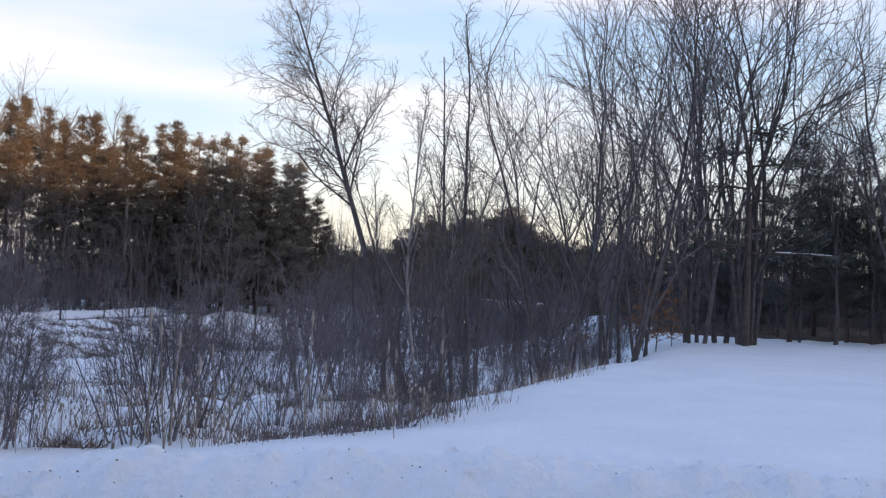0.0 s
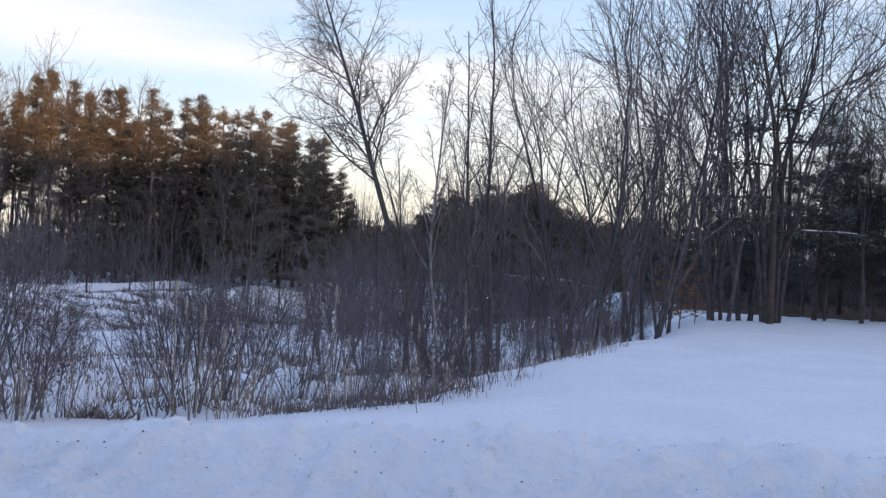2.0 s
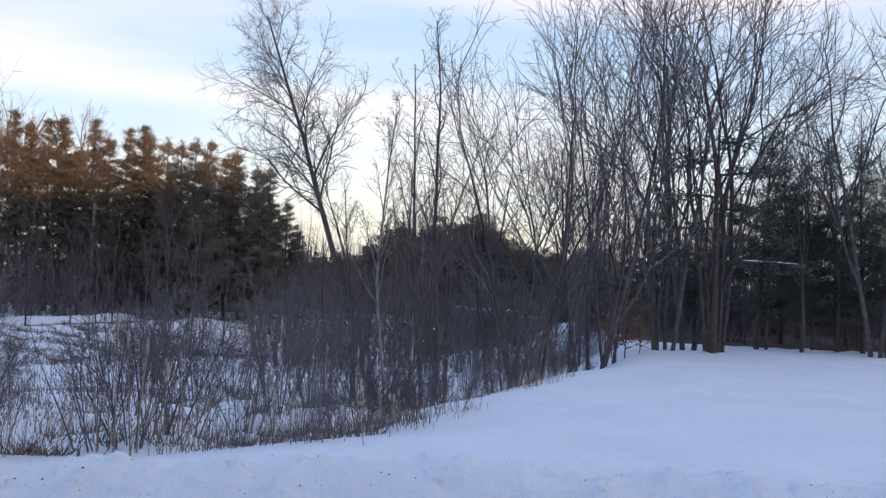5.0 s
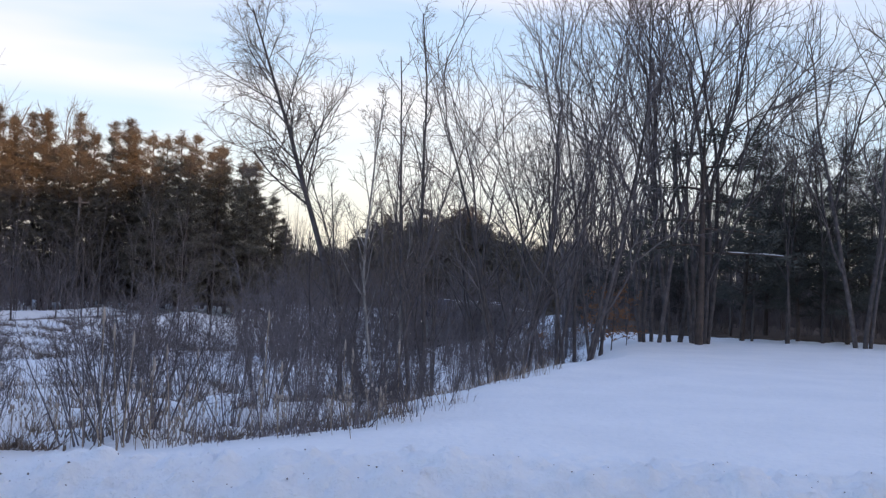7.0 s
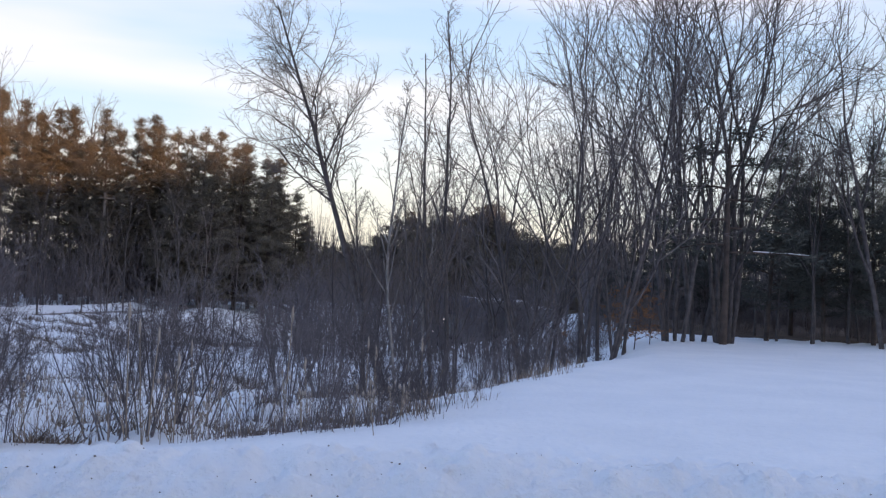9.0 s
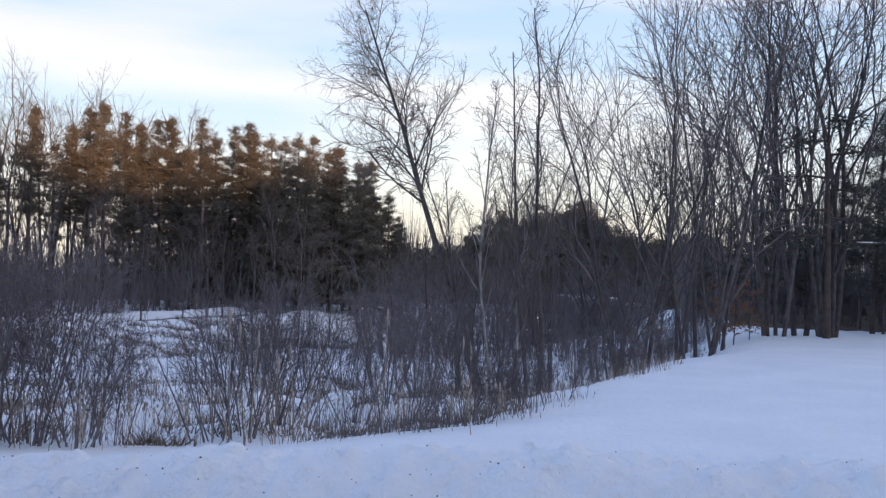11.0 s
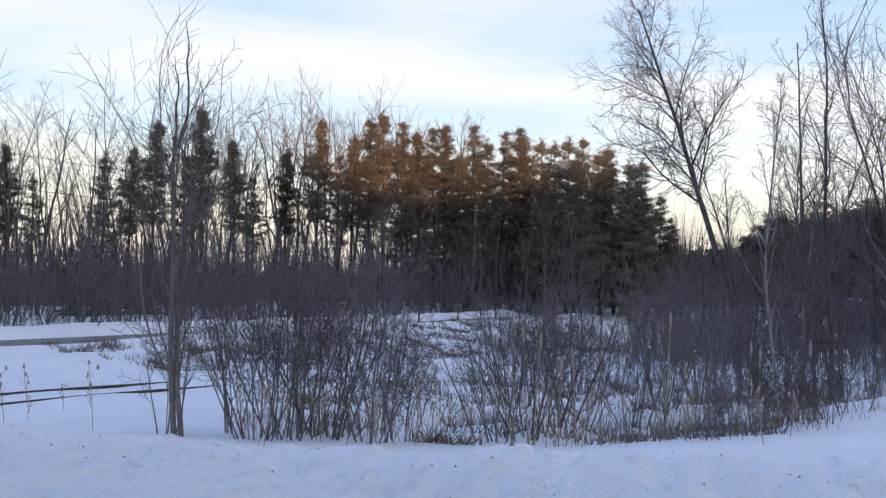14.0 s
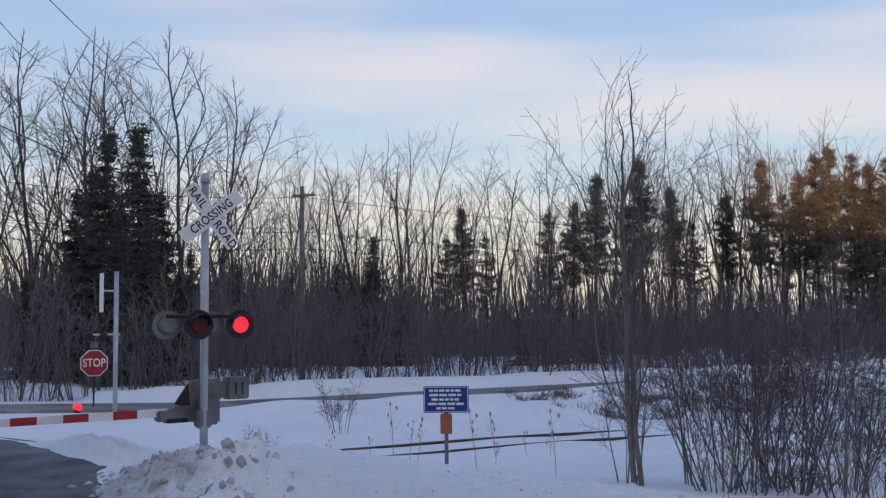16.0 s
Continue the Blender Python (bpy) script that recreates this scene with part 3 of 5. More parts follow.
def fork_tree(seed, height, stems, label, group, lean=(0, 0), spread=0.2, foot=0.3, bole=0.38, plan=None, bark=None, twig=None, name="maple_tree", thin=0.0048, radius=0.0068, limbs=True, low=0.4, slim=0.72, crook=0.08):
    """A bare broadleaf tree whose stems divide into a rounded, twiggy crown."""
    rng = np.random.RandomState(seed)
    lines = []
    for k in range(stems):
        a = 6.28 * k / stems + rng.uniform(-0.5, 0.5)
        s = spread * rng.uniform(0.5, 1.3) if stems > 1 else 0.02
        d = np.array([math.cos(a) * s + lean[0], math.sin(a) * s + lean[1], 1.0])
        h = height * bole * rng.uniform(0.82, 1.1)
        r = height * radius * (1.0 if stems == 1 else rng.uniform(0.6, 0.95))
        off = foot * rng.uniform(0.4, 1.0) * (stems > 1)
        lines.append(limb(rng, (math.cos(a) * off, math.sin(a) * off, -0.2), d / np.linalg.norm(d), h, r, r * 0.68, 9, 0.035, 0.012))
    return finish_tree(name, forks(rng, lines, plan or SPREADING, thin, low, slim, crook), bark or BARK, twig or TWIG, label, "tree", group, limbs)


def needles(tips, rng, per, size, width, droop):
    """Tufts of needle sprays round tip points, as slim blades."""
    tips = np.asarray(tips)
    n = len(tips) * per
    c = np.repeat(tips, per, 0) + rng.normal(0, size * 0.45, (n, 3)) * np.array([1, 1, 0.55])
    d = rng.normal(0, 1, (n, 3)) * np.array([1, 1, 0.6]) + np.array([0, 0, droop])
    d /= np.linalg.norm(d, axis=1)[:, None]
    s = np.cross(d, rng.normal(0, 1, (n, 3)))
    s /= np.linalg.norm(s, axis=1)[:, None]
    ln = size * rng.uniform(0.6, 1.3, (n, 1))
    v = np.stack([c - s * width, c + s * width, c + d * ln], 1).reshape(-1, 3)
    return v, np.arange(3 * n).reshape(-1, 3)


def conifer(seed, height, label, group, base=0.25, reach=0.17, whorls=46, kind="pine", tuft=15, size=0.34, width=0.021, mat=None, name="pine_tree"):
    """An evergreen: straight trunk, whorled boughs, sprays of needles along their outer part."""
    rng = np.random.RandomState(seed)
    trunk = limb(rng, (0, 0, -0.15), (rng.uniform(-0.03, 0.03), rng.uniform(-0.03, 0.03), 1), height, height * 0.0125, 0.02, 12, 0.012, 0.02)
    boughs, tips = [], []
    for w in range(whorls):
        u = base + (0.985 - base) * (w + rng.uniform(-0.3, 0.3)) / whorls
        u = min(max(u, 0.05), 0.985)
        for k in range(rng.randint(3, 6) if kind == "pine" else 6):
            if kind == "pine" and rng.rand() < 0.25:
                continue
            if kind == "pine":
                u = min(max(base + (0.985 - base) * (w + rng.uniform(-1.4, 1.4)) / whorls, base * 0.8), 0.985)
            prof = (1 - (u - base) / (1 - base)) if kind != "pine" else (0.05 + 1.05 * (1 - (u - base) / (1 - base)) ** 0.85) * min(1, 0.5 + 2.0 * (u - base))
            ln = height * reach * max(0.10, prof) * (rng.uniform(0.45, 1.3) if kind == "pine" else rng.uniform(0.6, 1.25))
            up = rng.uniform(0.0, 0.35) if kind == "pine" else rng.uniform(-0.35, -0.05)
            if u > 0.85:
                up += 0.35
            a = rng.uniform(0, 6.28)
            p, _, r = shoot(rng, trunk, u, 0.5, 0)
            b = limb(rng, p, (math.cos(a), math.sin(a), up), ln, max(0.012, r * 0.35), 0.006, 4, 0.06, 0.03 if kind == "pine" else 0.05)
            boughs.append(b)
            m = max(3, int(ln / (size * 0.42)))
            for s in np.linspace(0.30, 1.0, m):
                f = s * 3
                i = min(int(f), 2)
                q = b[0][i] + (b[0][i + 1] - b[0][i]) * (f - i)
                wid = ln * 0.20 * (1.2 - s)
                side = np.array([-math.sin(a), math.cos(a), 0.0])
                tips.append(q + side * rng.normal(0, wid + 0.05))
    tips += [trunk[0][-1] - np.array([0, 0, q]) for q in (0.0, 0.15, 0.3, 0.5, 0.7)]
    t = thing(name, 0, 0, 0, 0, label, "tree", group)
    trunk_part = part("trunk", wood_mesh("trunk", [trunk], PINE_BARK, 7), PINE_BARK, t)
    tagged(part("bough", wood_mesh("bough", boughs, PINE_BARK, 3), PINE_BARK, trunk_part), kind="stuff")
    v, f = needles(tips, rng, tuft, size, width, 0.35 if kind == "pine" else -0.1)
    part("crown", mesh_of("crown", v, [f], mat or NEEDLE, smooth=False), mat or NEEDLE, t)
    return t


def shrub(seed, height, stems, label, group, open_=0.35, plan=None, twig=None, name="alder_shrub", thin=0.003, foot=0.35):
    """A clump of many thin stems from one foot."""
    rng = np.random.RandomState(seed)
    lines = []
    for k in range(stems):
        a = rng.uniform(0, 6.28)
        s = open_ * math.sqrt(rng.rand())
        h = height * rng.uniform(0.65, 1.05)
        r = rng.uniform(0.008, 0.017) * height / 2.5
        lines.append(limb(rng, (math.cos(a) * foot * rng.rand(), math.sin(a) * foot * rng.rand(), -0.1), (math.cos(a) * s, math.sin(a) * s, 1), h, r, 0.004, 8, 0.05, 0.03))
    plan = plan or [(9, 0.36, 0.34, 34, 0.05, 5), (5, 0.45, 0.2, 36, 0.03, 4), (3, 0.5, 0.3, 38, 0.02, 2)]
    return finish_tree(name, bare_crown(rng, lines, plan, thin), ALDER, twig or ALDER, label, "shrub", group, limbs=False)


used = set()


def plant(proto, az, d, turn=0.0, size=1.0, label="", at=None, sink=0.05):
    """Stands a tree at a bearing and distance: the pattern itself first, then copies of it."""
    x, y = at if at else bearing(az, d)
    z = land_at(x, y) - sink
    m = pose(x, y, z, 0, 0, turn)
    if proto not in used:
        used.add(proto)
        proto.matrix_world = m
        ob = proto
    else:
        ob = copy_thing(proto, m)
    ob.scale = (size, size, size)
    if label:
        ob["label"] = label
    return ob


# trees at the far edge of the open field
G_EDGE = "bare trees along the field"
mA = fork_tree(11, 10.0, 4, "many-stemmed bare grey maple at the field's snowy edge", G_EDGE, spread=0.24, foot=0.5)
mB = fork_tree(12, 10.2, 3, "bare maple forking low into arching grey stems", G_EDGE, spread=0.22, foot=0.35, bole=0.33)
mC = fork_tree(13, 15.0, 3, "tall bare maple with straight dark stems", G_EDGE, spread=0.10, foot=0.3, bole=0.40, radius=0.0075)
mD = fork_tree(14, 14.6, 2, "tall bare tree forked near the ground at the wood's edge", G_EDGE, spread=0.08, bole=0.46, radius=0.007)
mE = fork_tree(15, 15.0, 5, "tall bare maple spreading in a fan of limbs", G_EDGE, spread=0.19, foot=0.55, bole=0.38, radius=0.0072)
mF = fork_tree(16, 12.5, 1, "slim bare tree standing among the wood's edge", G_EDGE, bole=0.5, plan=BROOMY, name="slim_tree", radius=0.007, thin=0.006)
for proto, az, d, turn, size in [
        (mA, -6.4, 33, 20, 1.14), (mB, -8.4, 34.5, 160, 1.22), (mA, -9.8, 34, 110, 1.2), (mB, -10.9, 35.5, 300, 1.12), (mB, -5.6, 37, 70, 0.9),
        (mE, -13.6, 39, 40, 1.0), (mC, -14.8, 40, 0, 1.02), (mE, -16.2, 39.5, 200, 1.06),
        (mD, -20.6, 43, 250, 0.72), (mF, -18.9, 44, 80, 0.74), (mC, -24.4, 42, 140, 0.95), (mF, -22.4, 45, 190, 0.86), (mF, -26.6, 42, 120, 1.0), (mF, -17.8, 47, 30, 0.72), (mF, -21.2, 50, 60, 0.8), (mD, -23.2, 47, 10, 0.75), (mA, -4.8, 35, 200, 0.92), (mF, -12.4, 46, 100, 0.8), (mF, -9.2, 44, 300, 0.75)]:
    plant(proto, az, d, turn, size)

# birches and slender trees in the thicket
G_BIRCH = "slender bare trees in the marsh"


def leaning_birch():
    """A birch with one long leaning stem, boughs along its upper part and hanging fine twigs."""
    rng = np.random.RandomState(27)
    stem = limb(rng, (0, 0, -0.2), (-0.36, 0.0, 0.93), 11.8, 0.125, 0.02, 14, 0.022, 0.010)
    first = []
    for k in range(19):
        u = 0.46 + 0.52 * (k + rng.uniform(0.1, 0.9)) / 19
        p, d, r = shoot(rng, stem, u, radians(rng.uniform(26, 46)), k * 2.6 + rng.uniform(-0.5, 0.5))
        r0 = max(0.012, r * 0.5)
        first.append(limb(rng, p, d, 2.5 * (1.15 - 0.70 * u) * rng.uniform(0.75, 1.25), r0, r0 * 0.45, 7, 0.08, 0.03))
    rest = forks(rng, first, [(7, 0.48, 38, 0.02, 5), (6, 0.5, 40, 0.0, 4), (5, 0.55, 42, -0.05, 3)], 0.0036, 0.15, 0.7, 0.15)
    return finish_tree("leaning_birch", [[stem]] + rest, BARK, BIRCH_TWIG, "leaning bare birch rising out of the thicket", "tree", G_BIRCH)


lean_birch = leaning_birch()
plant(lean_birch, 1.7, 30)
SLIM = [(18, 0.22, 0.28, 28, 0.07, 5), (6, 0.45, 0.2, 32, 0.05, 4), (5, 0.45, 0.2, 36, 0.02, 3)]
bA = maple(22, 6.2, 1, (0.0, 0), "slender white-barked young birch in the thicket", G_BIRCH, plan=SLIM, bark=BIRCH, twig=BIRCH_TWIG, name="young_birch", radius=0.0056, thin=0.004)
bB = maple(23, 9.6, 2, (0.05, 0), "tall thin bare birch with upright twigs", G_BIRCH, plan=SLIM, bark=BARK, twig=BIRCH_TWIG, name="thin_birch", radius=0.008, thin=0.0045, spread=0.06)
bC = maple(24, 7.2, 3, (0.03, 0), "thin many-stemmed bare birch", G_BIRCH, plan=SLIM, bark=BARK, twig=BIRCH_TWIG, name="clump_birch", radius=0.007, thin=0.0045, spread=0.10)
for proto, az, d, turn, size in [(bA, 1.2, 21, 0, 1.0), (bB, -1.0, 27, 20, 1.12), (bC, 0.6, 26, 0, 0.98), (bC, 2.7, 29, 120, 1.0), (bC, -1.8, 30, 200, 0.95), (bA, -0.2, 32, 45, 1.2), (bC, 4.4, 36, 60, 0.9), (bB, 6.2, 60, 200, 0.85)]:
    plant(proto, az, d, turn, size)

# pines beyond the railway
G_PINE = "pines beyond the side road"
pines = [conifer(31 + k, h, "tall dark pine with warm light on its crown", G_PINE, base=b, reach=r) for k, (h, b, r) in enumerate([(15.5, 0.20, 0.20), (14.5, 0.10, 0.22), (13.5, 0.14, 0.21), (15.0, 0.46, 0.125)])]
pines.append(conifer(35, 13.5, "thin pine with a high open crown among bare trees", G_PINE, base=0.38, reach=0.135, whorls=20, tuft=15))
for k, az, d, size in [
        (3, 22.0, 84, 1.06), (3, 20.0, 86, 0.98), (3, 18.6, 83, 1.0), (4, 21.0, 80, 0.95), (0, 19.2, 84, 0.95), (1, 18.2, 81, 0.86), (0, 20.6, 87, 1.0), (4, 22.9, 82, 0.9), (0, 17.4, 86, 0.99), (1, 16.2, 82, 0.95), (0, 15.0, 84, 0.96), (1, 17.0, 80, 0.84), (1, 14.0, 83, 1.0), (1, 13.2, 86, 1.0), (1, 12.0, 81, 0.97),
        (2, 11.2, 84, 1.04), (1, 10.2, 82, 0.93), (2, 9.4, 84, 0.98), (1, 8.6, 80, 0.84), (2, 7.7, 80, 0.80), (1, 7.0, 84, 0.72), (2, 6.4, 86, 0.62), (1, 8.2, 86, 0.88), (1, 11.6, 78, 0.84), (2, 13.6, 78, 0.8), (1, 12.6, 90, 1.02), (1, 10.6, 92, 0.98), (0, 15.8, 92, 1.0), (1, 18.0, 93, 0.93), (1, 9.0, 90, 0.9),
        (3, 23.8, 84, 0.93), (3, 25.8, 82, 1.0), (3, 22.8, 88, 1.06), (4, 24.6, 88, 0.98), (3, 27.4, 84, 0.84), (3, 30.0, 78, 0.84), (3, 31.7, 74, 0.95), (4, 32.8, 76, 0.84), (3, 34.4, 72, 0.86), (4, 36.8, 74, 0.80), (3, 35.6, 78, 0.78), (4, 40.2, 72, 0.66), (3, 41.4, 70, 0.70), (4, 29.0, 86, 0.8), (4, 42.5, 76, 0.68)]:
    plant(pines[k], az, d, az * 37 % 360, size)


def dome_pine(seed, height):
    """A broad old evergreen: forking limbs under a rounded, closed crown of needle sprays."""
    rng = np.random.RandomState(seed)
    trunk = limb(rng, (0, 0, -0.2), (0.02, 0, 1), height * 0.34, 0.24, 0.18, 5, 0.02, 0.0)
    lv = forks(rng, [trunk], [(7, 0.78, 42, 0.02, 5), (6, 0.60, 40, 0.03, 4), (5, 0.55, 42, 0.02, 3), (3, 0.6, 45, 0.0, 2)], 0.012, 0.25)
    t = thing("round_evergreen", 0, 0, 0, 0, "round-topped dark evergreen beyond the railway", "tree", "round evergreens")
    stem = part("trunk", wood_mesh("trunk", [trunk], PINE_BARK, 7), PINE_BARK, t)
    tagged(part("bough", wood_mesh("bough", lv[1] + lv[2] + lv[3], PINE_BARK, 3), PINE_BARK, stem), kind="stuff")
    v, f = needles([b[0][-1] for b in lv[4] + lv[3] + lv[2]], rng, 34, 0.42, 0.034, 0.25)
    part("crown", mesh_of("crown", v, [f], NEEDLE, smooth=False), NEEDLE, t)
    return t


round_pine = dome_pine(36, 11.8)
for az, d, size in [(0.6, 112, 1.12), (-2.7, 110, 1.42), (-4.9, 116, 1.36), (-6.2, 112, 1.3), (1.9, 118, 0.85), (4.2, 112, 0.72), (5.6, 108, 0.62), (-7.6, 112, 1.2), (-0.9, 118, 0.9), (3.2, 125, 0.72), (-1.0, 125, 0.8), (-8.6, 120, 1.3), (-3.8, 122, 1.3), (-10.0, 118, 1.25)]:
    plant(round_pine, az, d, az * 50 % 360, size)

# dark evergreens inside the wood by the field
G_HEM = "evergreens in the wood by the field"
hem = conifer(37, 9.0, "dark evergreen with drooping boughs inside the wood", G_HEM, base=0.16, reach=0.25, whorls=26, tuft=17, size=0.32, width=0.012, mat=SPRUCE, name="dark_evergreen")
for az, d, size in [(-18.4, 44, 1.0), (-21.2, 46, 0.88), (-23.6, 45, 0.95), (-25.6, 47, 1.1), (-16.6, 50, 0.8), (-19.6, 50, 1.0), (-13.8, 52, 0.75), (-22.4, 52, 1.1), (-11.8, 55, 0.6), (-27.0, 44, 1.0), (-15.2, 54, 0.72), (-24.6, 52, 1.0), (-10.0, 60, 0.55), (-16.0, 57, 0.7), (-20.4, 58, 0.9)]:
    plant(hem, az, d, az * 41 % 360, size)
spruce = conifer(38, 10.8, "dark spruce standing among bare trees", "spruces by the side road", base=0.04, reach=0.225, whorls=32, kind="spruce", tuft=9, size=0.28, width=0.035, mat=SPRUCE, name="spruce_tree")
for az, d, size in [(60.9, 46, 1.0), (59.0, 48, 1.06), (62.3, 50, 0.8), (46.5, 62, 0.72), (34.5, 66, 0.42), (36.5, 64, 0.45), (57.6, 50, 0.8), (58.4, 45, 0.62), (60.0, 44, 0.7), (56.6, 47, 0.45), (64.5, 50, 0.42), (66.4, 52, 0.45), (61.6, 54, 0.95), (56.0, 58, 0.6), (53.6, 60, 0.55), (51.2, 60, 0.5), (48.6, 62, 0.55), (44.6, 62, 0.42), (38.5, 62, 0.36)]:
    plant(spruce, az, d, az * 29 % 360, size)

# tall bare trees behind the pines and along the side road
G_FAR = "bare trees beyond the side road"
fA = fork_tree(41, 16.5, 1, "tall bare broadleaf tree with a brushy crown", G_FAR, bole=0.46, plan=BROOMY, twig=FAR_TWIG, thin=0.0075, limbs=False, name="far_bare_tree", crook=0.045, slim=0.58, radius=0.009)
fB = fork_tree(42, 15.5, 2, "bare forked broadleaf tree beyond the road", G_FAR, spread=0.07, foot=0.2, bole=0.44, plan=BROOMY, twig=FAR_TWIG, thin=0.0075, limbs=False, name="far_forked_tree", crook=0.045, slim=0.58, radius=0.0085)
fC = fork_tree(43, 12.5, 1, "thin bare tree in a roadside wood", G_FAR, bole=0.5, plan=BROOMY[:-1] + [(2, 0.6, 34, 0.0, 2)], twig=FAR_TWIG, thin=0.0075, limbs=False, name="far_thin_tree", crook=0.045, slim=0.58, radius=0.007)
fD = fork_tree(44, 16.0, 1, "tall bare roadside tree with a fine rounded crown", G_FAR, bole=0.40, twig=FAR_TWIG, thin=0.0065, limbs=False, name="tall_roadside_tree", radius=0.0085, low=0.3, slim=0.62, crook=0.05,
               plan=[(5, 0.66, 27, 0.06, 6), (4, 0.60, 32, 0.05, 5), (4, 0.56, 35, 0.03, 4), (4, 0.52, 38, 0.02, 3), (4, 0.52, 40, 0.0, 2)])
rng = np.random.RandomState(5)
spots = [(fD, 63.8, 56, 1.15), (fD, 61.6, 57, 1.2), (fD, 59.8, 55, 1.12), (fD, 56.4, 55, 1.14), (fD, 55.0, 56, 1.0), (fD, 65.8, 55, 1.12), (fB, 58.0, 62, 0.95), (fA, 67.5, 58, 1.0), (fB, 62.6, 53, 0.8),
         (fA, 17.5, 98, 1.24), (fA, 21.5, 94, 1.2), (fB, 23.4, 92, 1.2), (fA, 24.6, 91, 1.14), (fB, 26.6, 90, 1.2), (fA, 28.0, 89, 1.14), (fB, 29.4, 88, 1.1), (fA, 20.2, 98, 1.16), (fB, 32.2, 86, 1.0), (fA, 27.3, 84, 1.02), (fB, 25.2, 95, 1.2), (fA, 26.0, 80, 0.9), (fA, 30.6, 80, 0.95)]
for az in np.arange(8.5, 25, 1.2):
    spots.append((fC, az + rng.uniform(-0.5, 0.5), rng.uniform(64, 70), rng.uniform(0.4, 0.66)))
for az in np.arange(31, 55, 0.95):
    spots.append(([fA, fB, fC][rng.randint(3)], az + rng.uniform(-0.4, 0.4), rng.uniform(58, 78), rng.uniform(0.72, 1.02) if az > 42 else rng.uniform(0.6, 0.85)))
for az in np.arange(-30, 9, 0.9):
    spots.append(([fB, fC][rng.randint(2)], az + rng.uniform(-0.6, 0.6), rng.uniform(62, 95), rng.uniform(0.5, 0.75) if az < -9 else rng.uniform(0.32, 0.45)))
for proto, az, d, size in spots:
    plant(proto, az, d, rng.uniform(0, 360), size * 1.12)

# shrubs of the marsh, nearest first
G_SHRUB = "alder shrubs in the marsh"
sA = shrub(51, 2.6, 12, "bare many-stemmed alder shrub standing in snow", G_SHRUB, open_=0.55, foot=0.25)
sB = shrub(52, 2.3, 12, "dense bare alder shrub with fine dark twigs", G_SHRUB, open_=0.45)
sC = shrub(53, 1.4, 9, "low bare willow shrub in the snowy marsh", G_SHRUB, open_=0.5, name="willow_shrub")
sD = shrub(54, 3.2, 6, "tall thin bare alder stems", G_SHRUB, open_=0.25)
near = [(sA, 29.4, 13.4, 0.92), (sA, 27.4, 13.6, 1.02), (sA, 25.4, 14.0, 1.06), (sA, 23.2, 13.6, 0.9), (sD, 30.4, 14.2, 0.72), (sD, 26.4, 14.6, 0.85), (sD, 28.4, 13.9, 0.74), (sD, 22.6, 15.5, 0.75), (sC, 21.6, 14.2, 1.0), 
        (sB, 16.2, 14.8, 0.92), (sA, 14.6, 14.6, 0.95), (sB, 13.2, 15.4, 1.0), (sB, 12.0, 17.0, 1.0), (sB, 15.0, 19.0, 1.0), (sC, 20.6, 23, 1.0),
        (sA, 8.8, 19, 0.95), (sB, 7.0, 20, 0.95), (sA, 5.0, 21, 0.9), (sC, 3.2, 15.8, 0.9), (sB, 2.9, 21.5, 0.9), (sC, 1.8, 16.4, 1.0), (sC, 0.0, 17.6, 0.8),
        (sB, 7.0, 25, 1.15), (sB, 5.2, 27, 1.2), (sA, 3.0, 28, 1.1), (sB, 1.2, 27, 1.1), (sB, -0.6, 29, 1.1), (sC, -2.4, 25, 1.0), (sC, -3.8, 24, 0.9), (sC, -5.2, 28, 1.0), (sB, -3.2, 33, 1.0), (sD, -6.9, 22.8, 0.62),
        (sB, 9.4, 28, 1.1), (sA, 11.4, 26, 1.0), (sD, 33.9, 13.9, 0.62), (sC, -7.2, 30, 1.0), (sC, -8.2, 31, 0.9), (sC, -6.2, 29, 1.0), (sC, -9.2, 33, 0.8), (sB, -7.8, 34, 0.7), (sC, -5.0, 25, 0.9), (sC, 2.2, 14.3, 0.95), (sC, -1.1, 15.4, 0.85), (sC, 6.2, 13.5, 0.9), (sC, -2.2, 17.0, 0.8), (sC, -3.4, 19.5, 0.9), (sC, 48.6, 25.5, 0.95), (sC, 52.9, 20.5, 0.5)]
for proto, az, d, size in near:
    plant(proto, az, d, az * 67 % 360, size)


